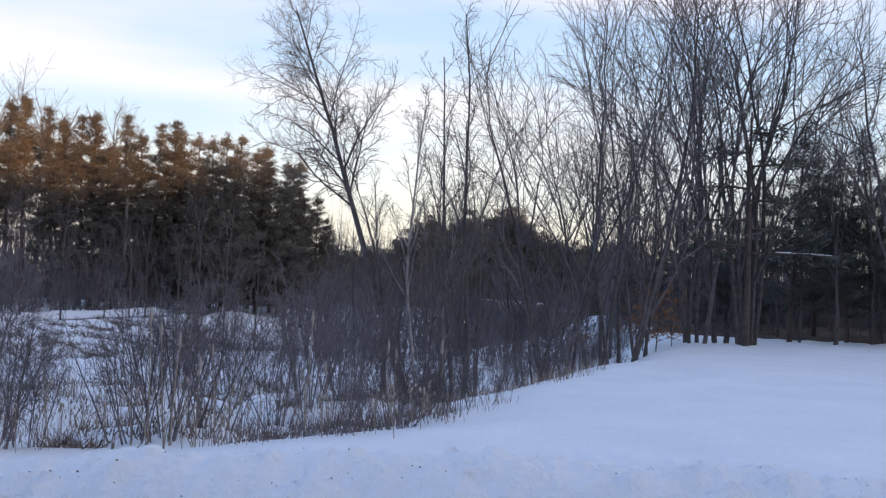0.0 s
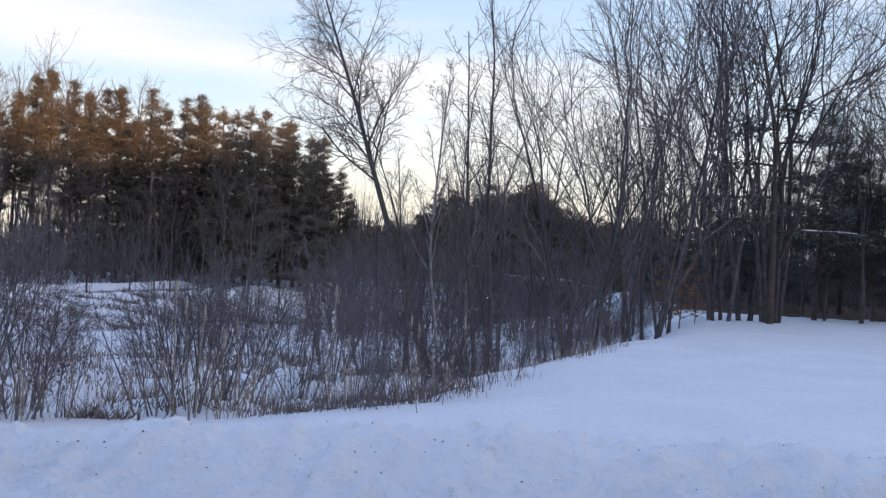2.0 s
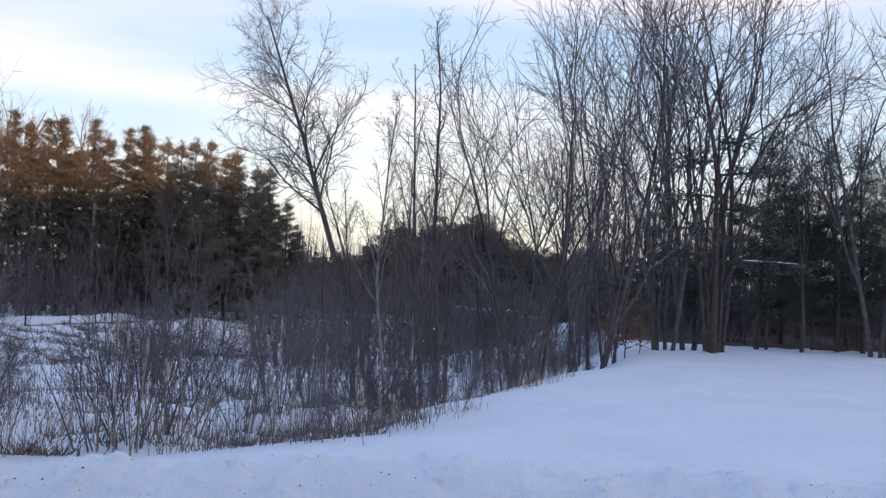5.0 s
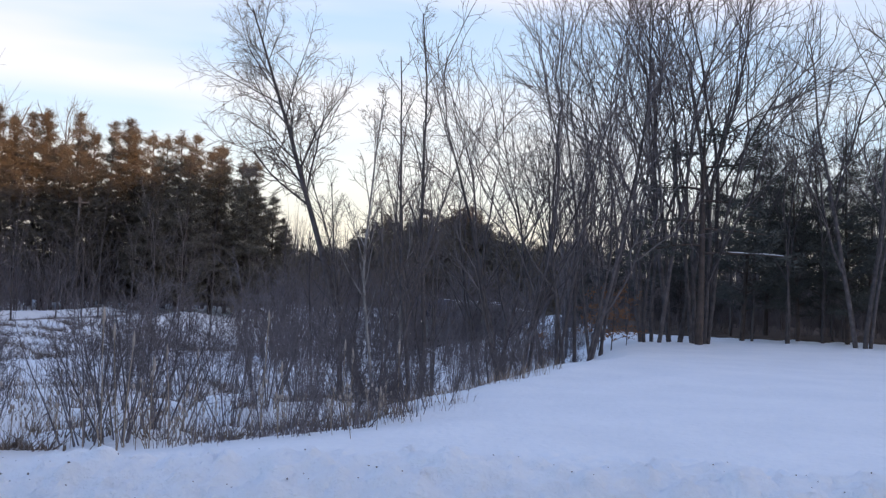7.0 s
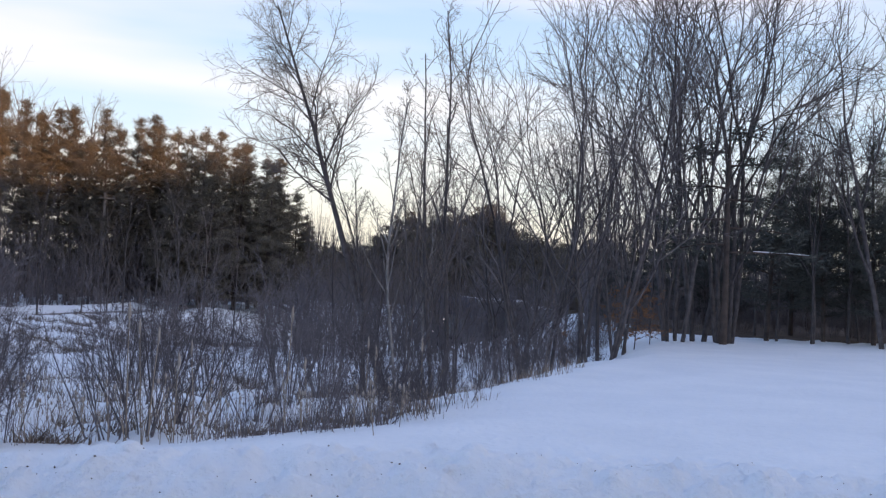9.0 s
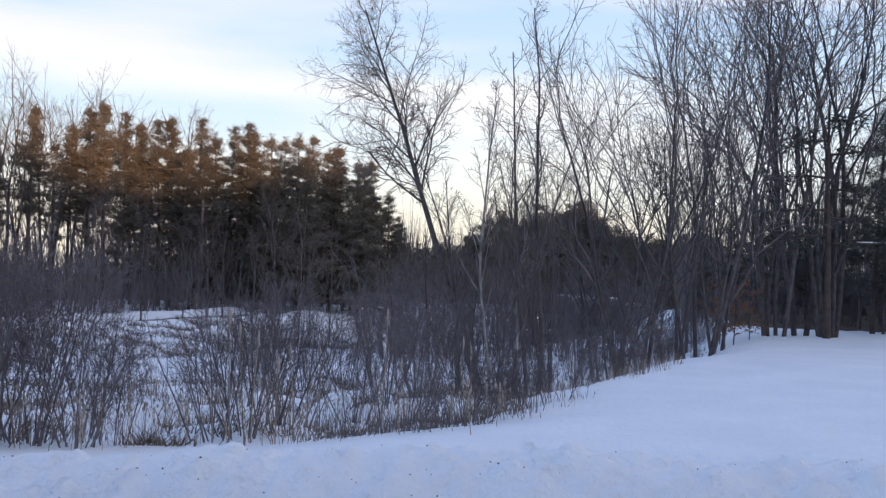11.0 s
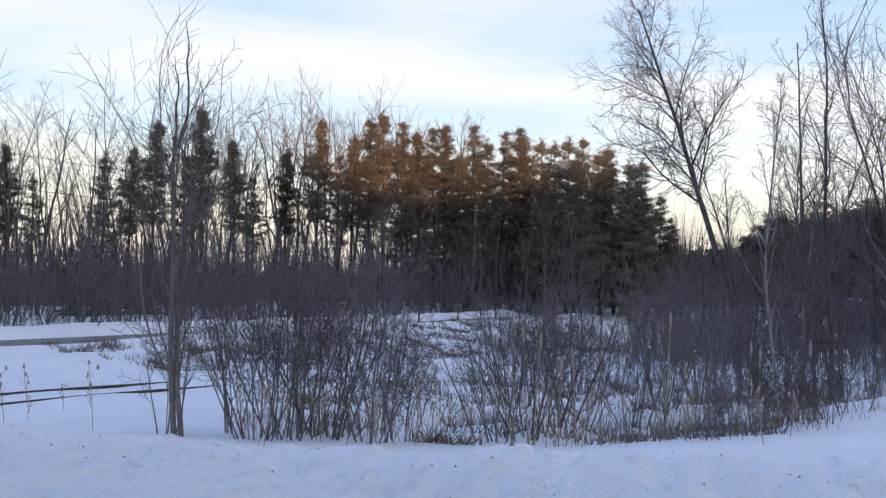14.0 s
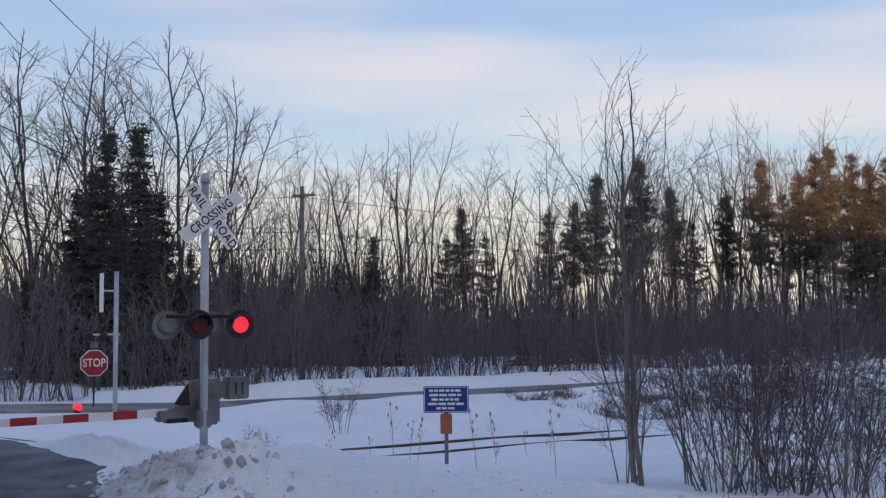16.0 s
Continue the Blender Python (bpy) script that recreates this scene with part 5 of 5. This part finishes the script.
def stop_sign(x, y):
    e = thing("stop_sign", x, y, land_at(x, y) - 0.67, 62, "red octagonal stop sign on a dark post", "stop sign")
    part("post", box(0.05, 0.05, 2.35, (0, 0.03, 1.12), 0.006), BLACK, e)
    o = [(math.cos(radians(22.5 + 45 * k)), math.sin(radians(22.5 + 45 * k))) for k in range(8)]
    z = 1.98
    rim = part("border", prism([(a * 0.41, b * 0.41 + z) for a, b in o], 0.006), WHITE, e)
    face = part("face", prism([(a * 0.38, b * 0.38 + z) for a, b in o], 0.006, Matrix.Translation((0, -0.006, 0))), RED, e, "red reflective face")
    lettering("STOP", 0.33, WHITE, Matrix.Translation((0, -0.011, z)) @ Matrix.Rotation(radians(90), 4, "X"), face, squeeze=0.8)
    part("street_plate", box(0.2, 0.02, 0.16, (0, 0, 2.5), 0.004), GREY_CASE, e)
    return e


stop_sign(*bearing(61.15, 32.5))


def far_mast(x, y):
    """The crossing's other mast, seen edge-on."""
    e = thing("far_crossing_mast", x, y, land_at(x, y) - 0.5, 60, "bare steel crossing mast seen edge-on across the track", "crossing signal")
    part("mast", rod((0, 0, 0), (0, 0, 4.3), 0.06, n=14), STEEL, e)
    for s in (1, -1):
        part("blade", box(0.10, 0.02, 1.0, (-0.36, s * 0.02, 3.75), 0.003, turn=Matrix.Rotation(0.0, 4, "Y")), WHITE, e)
    part("blade_bracket", box(0.36, 0.04, 0.05, (-0.18, 0, 3.8), 0.005), STEEL, e)
    part("crossarm", rod((-0.75, 0, 2.68), (0.1, 0, 2.68), 0.03, n=10), STEEL, e)
    for lx in (-0.65, -0.3):
        part("lamp_unit", box(0.20, 0.12, 0.20, (lx, 0, 2.62), 0.03), BLACK, e)
    part("junction_box", box(0.2, 0.18, 0.32, (0.0, 0.1, 2.6), 0.02), GREY_CASE, e)
    return e


far_mast(*bearing(60.15, 28.5))


def notice_board(x, y):
    """Blue notice on a post, with a small faded box below it."""
    e = thing("notice_sign", x, y, land_at(x, y) - 0.55, 41, "blue notice sign on a steel post above a faded orange box", "sign")
    part("post", box(0.055, 0.045, 1.66, (0, 0.035, 0.83), 0.006), GREY_CASE, e)
    z = 1.48
    plate = part("plate", box(0.66, 0.012, 0.385, (0, 0, z), 0.004), BLUE, e, "blue sheet-metal plate")
    for s in (1, -1):
        part("border", box(0.63, 0.004, 0.008, (0, -0.008, z + s * 0.178)), WHITE, plate)
        part("border", box(0.008, 0.004, 0.356, (s * 0.315, -0.008, z)), WHITE, plate)
    # five rows of writing too small to make out
    rng_ = random.Random(4)
    for k, w in enumerate((0.52, 0.50, 0.44, 0.54, 0.30)):
        xx, left = -w / 2, w
        while left > 0.05:
            ln = min(left, rng_.uniform(0.06, 0.15))
            part("text_bar", box(ln - 0.018, 0.004, 0.034, (xx + ln / 2, -0.008, z + 0.128 - k * 0.064)), WHITE, plate)
            xx, left = xx + ln, left - ln
    part("orange_box", box(0.17, 0.10, 0.29, (0, -0.02, 1.13), 0.012), ORANGE, e, "small faded orange box")
    return e


notice_board(*bearing(43.3, 15.6))


# ---------------------------------------------------------------- poles and wires
def utility_pole(x, y, h, turn, group="utility poles"):
    e = thing("utility_pole", x, y, land_at(x, y) - 0.3, turn, "weathered wooden utility pole with a crossarm", "utility pole", group)
    part("pole", rod((0, 0, 0), (0, 0, h), 0.14, 0.085, 14), POLE_WOOD, e)
    part("crossarm", box(1.1, 0.09, 0.10, (0.15, -0.12, h - 0.4), 0.01), POLE_WOOD, e)
    for a in (-0.3, 0.15, 0.6):
        part("insulator", rod((a, -0.12, h - 0.36), (a, -0.12, h - 0.22), 0.035, 0.025, 8), GREY_CASE, e)
    return e


def wire(a, b, sag, r=0.012):
    """A slack cable between two places."""
    a, b = np.array(a, float), np.array(b, float)
    u = np.linspace(0, 1, 25)
    p = a + (b - a) * u[:, None]
    p[:, 2] -= sag * 4 * u * (1 - u)
    v, q = tubes([(p, np.full(25, r))], 5)
    return tagged(new("overhead_wire", mesh_of("overhead_wire", v, [q], WIRE)), "thin dark overhead cable sagging between poles", "cable", "overhead cables")


pole_spots = [(bearing(50.4, 44), 8.6), (bearing(17.0, 79), 8.6), (bearing(72, 44), 9.0), (bearing(-3.6, 104), 7.5)]
heads = []
for (px_, py_), h in pole_spots:
    utility_pole(px_, py_, h, 20)
    heads.append((px_, py_, land_at(px_, py_) - 0.3 + h))
order = [2, 0, 1, 3]
for i_, j_ in zip(order, order[1:]):
    a, b = heads[i_], heads[j_]
    for drop in (0.45, 1.9, 2.6):
        wire((a[0], a[1], a[2] - drop), (b[0], b[1], b[2] - drop), 0.5)
# service lines crossing high over the main road
def long_wire(az0, d0, z0, az1, d1, z1, back, on, r):
    p, q = np.array([*bearing(az0, d0), z0]), np.array([*bearing(az1, d1), z1])
    wire(p + (p - q) * back, q + (q - p) * on, 0.15, r)


long_wire(65.4, 40, 9.1, 56.3, 60, 8.5, 0.7, 0.25, 0.022)
long_wire(63.3, 30, 10.8, 60.0, 38, 11.1, 1.2, 0.5, 0.012)
long_wire(65.4, 30, 9.9, 64.4, 34, 10.3, 2.0, 0.5, 0.010)


# ---------------------------------------------------------------- marsh plants
def grass():
    """Dead grass and sedge standing through the snow."""
    rng = np.random.RandomState(71)
    n = 22000
    az = rng.uniform(-9, 31, n)
    d = 11.3 + 34 * rng.rand(n) ** 1.6
    x, y = -d * np.sin(np.radians(az)), d * np.cos(np.radians(az))
    edge = np.interp(y, [9, 12.5, 14.5, 18.4, 21.8, 29, 37, 44, 70], [-3.0, -0.9, 0.4, 1.0, 2.5, 5.2, 7.6, 9.0, 12])
    lush = ripple(x, y, 1.6, 72) + 0.5 * ripple(x, y, 0.5, 73)
    ok = (x < edge + 0.5) & (lush > np.where(d < 15, 0.42, 0.1)) & (y > 13.0)
    few = rng.rand(n) < np.where(x < -8, 0.35, 1.0)
    ok &= few
    x, y, lush = x[ok], y[ok], lush[ok]
    n = len(x)
    z = land(x, y) - 0.03
    h = rng.uniform(0.10, 0.42, n) * (0.7 + 0.6 * np.clip(lush, 0, 1)) * np.where(rng.rand(n) < 0.08, 1.9, 1.0)
    t = rng.uniform(0, 6.28, n)
    w = rng.uniform(0.003, 0.007, n)
    lean = rng.normal(0, 0.35, (n, 2)) * h[:, None]
    a = np.stack([x - np.cos(t) * w, y - np.sin(t) * w, z], 1)
    b = np.stack([x + np.cos(t) * w, y + np.sin(t) * w, z], 1)
    m = np.stack([x + lean[:, 0] * 0.35, y + lean[:, 1] * 0.35, z + h * 0.6], 1)
    e = np.stack([x + lean[:, 0], y + lean[:, 1], z + h], 1)
    v = np.stack([a, b, m + (b - a) * 0.35, m - (b - a) * 0.35, e], 1).reshape(-1, 3)
    i = np.arange(n) * 5
    return tagged(new("dead_grass", mesh_of("dead_grass", v, [np.stack([i, i + 1, i + 2, i + 3], 1), np.stack([i + 3, i + 2, i + 4], 1)], DRY_GRASS, smooth=False)),
                  "dead straw-brown grass poking through the marsh snow", "grass", kind="stuff")


grass()


def bank_tussocks():
    """Dark tussocks of sedge that break the snow on the railway bank."""
    rng = np.random.RandomState(74)
    clumps = 480
    k = rng.randint(124, 205, clumps)
    o = rng.uniform(3.2, 9.6, clumps)
    cx, cy = LINE[k, 0] - TAN[k, 1] * o, LINE[k, 1] + TAN[k, 0] * o
    # some stand in the marsh as well
    m = 170
    az, d = np.radians(rng.uniform(-4, 27, m)), rng.uniform(13.5, 30, m)
    mx_, my_ = -d * np.sin(az), d * np.cos(az)
    dry = mx_ < np.interp(my_, [12.5, 14.5, 18.4, 21.8, 29], [-1.9, -0.6, 0.0, 1.5, 4.2])
    cx, cy = np.concatenate([cx, mx_[dry]]), np.concatenate([cy, my_[dry]])
    clumps = len(cx)
    per = 46
    r = rng.uniform(0.08, 0.34, clumps)
    x = np.repeat(cx, per) + rng.normal(0, 1, clumps * per) * np.repeat(r * 1.3, per)
    y = np.repeat(cy, per) + rng.normal(0, 1, clumps * per) * np.repeat(r * 0.6, per)
    z = land(x, y) - 0.03
    h = rng.uniform(0.15, 0.5, len(x)) * np.repeat(0.5 + r, per)
    t = rng.uniform(0, 6.28, len(x))
    w = rng.uniform(0.006, 0.016, len(x))
    lean = rng.normal(0, 0.6, (len(x), 2)) * h[:, None]
    a = np.stack([x - np.cos(t) * w, y - np.sin(t) * w, z], 1)
    b = np.stack([x + np.cos(t) * w, y + np.sin(t) * w, z], 1)
    e = np.stack([x + lean[:, 0], y + lean[:, 1], z + h], 1)
    return tagged(new("bank_tussock", mesh_of("bank_tussock", np.stack([a, b, e], 1).reshape(-1, 3), [np.arange(3 * len(x)).reshape(-1, 3)], SEDGE, smooth=False)),
                  "brown sedge tussocks breaking through snow in marsh and bank", "grass", kind="stuff")


bank_tussocks()


def marsh_brush():
    """Thin dark stems of sweet gale and sedge that fill the marsh between the shrubs."""
    rng = np.random.RandomState(75)
    n = 9000
    az = rng.uniform(-7, 30, n)
    d = 12.2 + 24 * rng.rand(n) ** 1.3
    x, y = -d * np.sin(np.radians(az)), d * np.cos(np.radians(az))
    edge = np.interp(y, [9, 12.5, 14.5, 18.4, 21.8, 29, 37, 44, 70], [-3.0, -0.9, 0.4, 1.0, 2.5, 5.2, 7.6, 9.0, 12])
    patch = ripple(x, y, 2.2, 76) + 0.7 * ripple(x, y, 0.8, 77)
    ok = (x < edge - 0.2) & (patch > 0.22) & (y > 12.6) & ((x > -7.5) | (rng.rand(n) < 0.4))
    x, y, patch = x[ok], y[ok], patch[ok]
    n = len(x)
    z = land(x, y) - 0.03
    h = rng.uniform(0.15, 0.6, n) * (0.6 + 0.5 * np.clip(patch, 0, 1))
    p = np.stack([x, y, z], 1)
    lean = np.concatenate([rng.normal(0, 0.22, (n, 2)) * h[:, None], h[:, None]], 1)
    bend = rng.normal(0, 0.05, (n, 3)) * h[:, None]
    lines = [(np.array([a, a + b * 0.5 + c, a + b]), (0.0045, 0.0035, 0.0018)) for a, b, c in zip(p, lean, bend)]
    v, q = tubes(lines, 3)
    return tagged(new("marsh_brush", mesh_of("marsh_brush", v, [q], ALDER)), "low dark brush of thin bare stems in the marsh", "brush", kind="stuff")


marsh_brush()


def cattail(seed, h):
    rng = np.random.RandomState(seed)
    e = thing("cattail", 0, 0, 0, 0, "dry cattail stalk with a fluffy pale seed head", "cattail", "cattails in the marsh")
    stalk = limb(rng, (0, 0, -0.05), (rng.uniform(-0.06, 0.06), rng.uniform(-0.06, 0.06), 1), h, 0.010, 0.006, 7, 0.02, 0.0)
    part("stalk", wood_mesh("stalk", [stalk], REED, 5), REED, e)
    tip = stalk[0][-1]
    n = 7
    pts = np.array([tip + np.array([rng.normal(0, 0.004), rng.normal(0, 0.004), -0.10 + 0.24 * k / (n - 1)]) for k in range(n)])
    rad = np.array([0.008, 0.026, 0.034, 0.036, 0.030, 0.020, 0.004]) * rng.uniform(0.5, 0.75)
    part("seed_head", wood_mesh("seed_head", [(pts, rad)], FLUFF, 8), FLUFF, e, "pale fluffy seed head")
    for k in range(2):
        leaf = limb(rng, (0, 0, -0.05), (rng.uniform(-0.25, 0.25), rng.uniform(-0.25, 0.25), 1), h * rng.uniform(0.45, 0.8), 0.008, 0.002, 6, 0.08, -0.05)
        part("leaf", wood_mesh("leaf", [leaf], REED, 3), REED, e)
    return e


tails = [cattail(81, 1.75), cattail(82, 1.45), cattail(83, 1.1)]
for k, az, d, s in [(0, 15.4, 13.6, 1.0), (0, 14.6, 13.4, 0.88), (1, 14.3, 13.9, 1.0), (0, 7.3, 15.0, 1.0), (1, 12.0, 14.2, 0.9), (1, 2.9, 15.6, 0.9), (2, 2.4, 15.2, 1.0), (2, -0.1, 15.6, 1.0), (2, 13.0, 13.3, 1.0), (1, 10.6, 15.2, 0.9), (2, 6.0, 15.0, 0.95)]:
    plant(tails[k], az, d, az * 71 % 360, s)


def weed(seed, h):
    """A dead upright weed: one stalk with a few side stalks and seed tufts."""
    rng = np.random.RandomState(seed)
    e = thing("dead_weed", 0, 0, 0, 0, "thin dead brown weed standing in snow", "weed", "dead weeds")
    stem = limb(rng, (0, 0, -0.05), (rng.uniform(-0.1, 0.1), rng.uniform(-0.1, 0.1), 1), h, 0.006, 0.003, 6, 0.05, 0.0)
    side = bare_crown(rng, [stem], [(7, 0.30, 0.35, 32, 0.06, 4)], 0.0025)
    part("stalk", wood_mesh("stalk", [stem], REED, 4), REED, e)
    part("side_stalk", wood_mesh("side_stalk", side[1], REED, 3), REED, e)
    tufts = []
    for b in side[1][::2] + [stem]:
        p = b[0][-1]
        tufts.append((np.array([p - [0, 0, 0.02], p, p + [0, 0, 0.025], p + [0, 0, 0.045]]), np.array([0.004, 0.017, 0.015, 0.003]) * rng.uniform(0.6, 1.2)))
    tagged(part("seed_tuft", wood_mesh("seed_tuft", tufts, FLUFF, 5), FLUFF, e, "pale dry seed tufts"), kind="stuff")
    return e


weeds = [weed(91, 0.9), weed(92, 0.6), weed(93, 0.75)]
rng = np.random.RandomState(94)
for k in range(110):
    az = rng.uniform(33, 50) if k < 12 else rng.uniform(0, 31)
    d = rng.uniform(14.0, 19) if k < 12 else rng.uniform(12.0, 18)
    plant(weeds[k % 3], az, d, rng.uniform(0, 360), rng.uniform(0.6, 1.15))


def beech(seed):
    """A low beech sapling that has kept its dead leaves."""
    rng = np.random.RandomState(seed)
    e = thing("beech_sapling", 0, 0, 0, 0, "low beech sapling still holding brown dead leaves", "sapling")
    stem = limb(rng, (0, 0, -0.05), (0.05, 0, 1), 2.2, 0.025, 0.006, 7, 0.05, 0.02)
    lv = bare_crown(rng, [stem], [(10, 0.5, 0.12, 60, 0.02, 5), (5, 0.4, 0.2, 40, 0.0, 3)], 0.005)
    part("trunk", wood_mesh("trunk", [stem], BARK, 6), BARK, e)
    part("twig", wood_mesh("twig", lv[1] + lv[2], BARK, 3), BARK, e)
    tips = [b[0][-1] for b in lv[2]] + [b[0][-2] for b in lv[2]] + [b[0][-1] for b in lv[1]]
    v, f = needles(tips, rng, 3, 0.09, 0.03, -0.4)
    tagged(part("dead_leaf", mesh_of("dead_leaf", v, [f], DEAD_LEAF, smooth=False), DEAD_LEAF, e, "brown curled dead leaves"), kind="stuff")
    return e


bch = beech(96)
for az, d, s in [(-11.6, 37, 1.0), (-12.4, 38.5, 0.8), (-10.9, 40, 1.0), (-7.6, 42, 0.8)]:
    plant(bch, az, d, az * 31 % 360, s)


def grit():
    """Sand, clods and ice crumbs along the ploughed bank."""
    rng = np.random.RandomState(97)
    n = 420
    x = rng.uniform(-14, 7, n)
    y = rng.uniform(8.2, 10.4, n)
    s = rng.uniform(0.004, 0.015, n) * np.where(rng.rand(n) < 0.06, 1.7, 1)
    z = land(x, y) + s * 0.2
    o = np.array([(1, 0, 0), (-1, 0, 0), (0, 1, 0), (0, -1, 0), (0, 0, 0.8), (0, 0, -0.8)], float)
    v = np.stack([x, y, z], 1)[:, None] + o[None] * s[:, None, None] * rng.uniform(0.6, 1.3, (n, 6, 1))
    f = np.array([(0, 2, 4), (2, 1, 4), (1, 3, 4), (3, 0, 4), (2, 0, 5), (1, 2, 5), (3, 1, 5), (0, 3, 5)])
    return tagged(new("road_grit", mesh_of("road_grit", v.reshape(-1, 3), [(f[None] + np.arange(n)[:, None, None] * 6).reshape(-1, 3)], GRIT, smooth=False)),
                  "brown road grit and clods on the ploughed snow", "grit", kind="stuff")


grit()


def clods():
    """Chunks of dirty ploughed snow heaped where the bank ends at the crossing."""
    rng = np.random.RandomState(98)
    n = 420
    x = rng.normal(-11.0, 0.95, n)
    y = rng.normal(7.0, 0.4, n)
    s = 0.012 + 0.075 * rng.rand(n) ** 3
    z = land(x, y) - s * 0.35
    base = bmesh.new()
    bmesh.ops.create_icosphere(base, subdivisions=1, radius=1)
    o = np.array([v.co for v in base.verts])
    f = np.array([[v.index for v in q.verts] for q in base.faces])
    base.free()
    v = np.stack([x, y, z], 1)[:, None] + o[None] * s[:, None, None] * rng.uniform(0.65, 1.25, (n, len(o), 1))
    return tagged(new("snow_clods", mesh_of("snow_clods", v.reshape(-1, 3), [(f[None] + np.arange(n)[:, None, None] * len(o)).reshape(-1, 3)], DIRTY_SNOW, smooth=False)),
                  "grimy lumps of ploughed snow beside the crossing", "snow", kind="stuff")


clods()
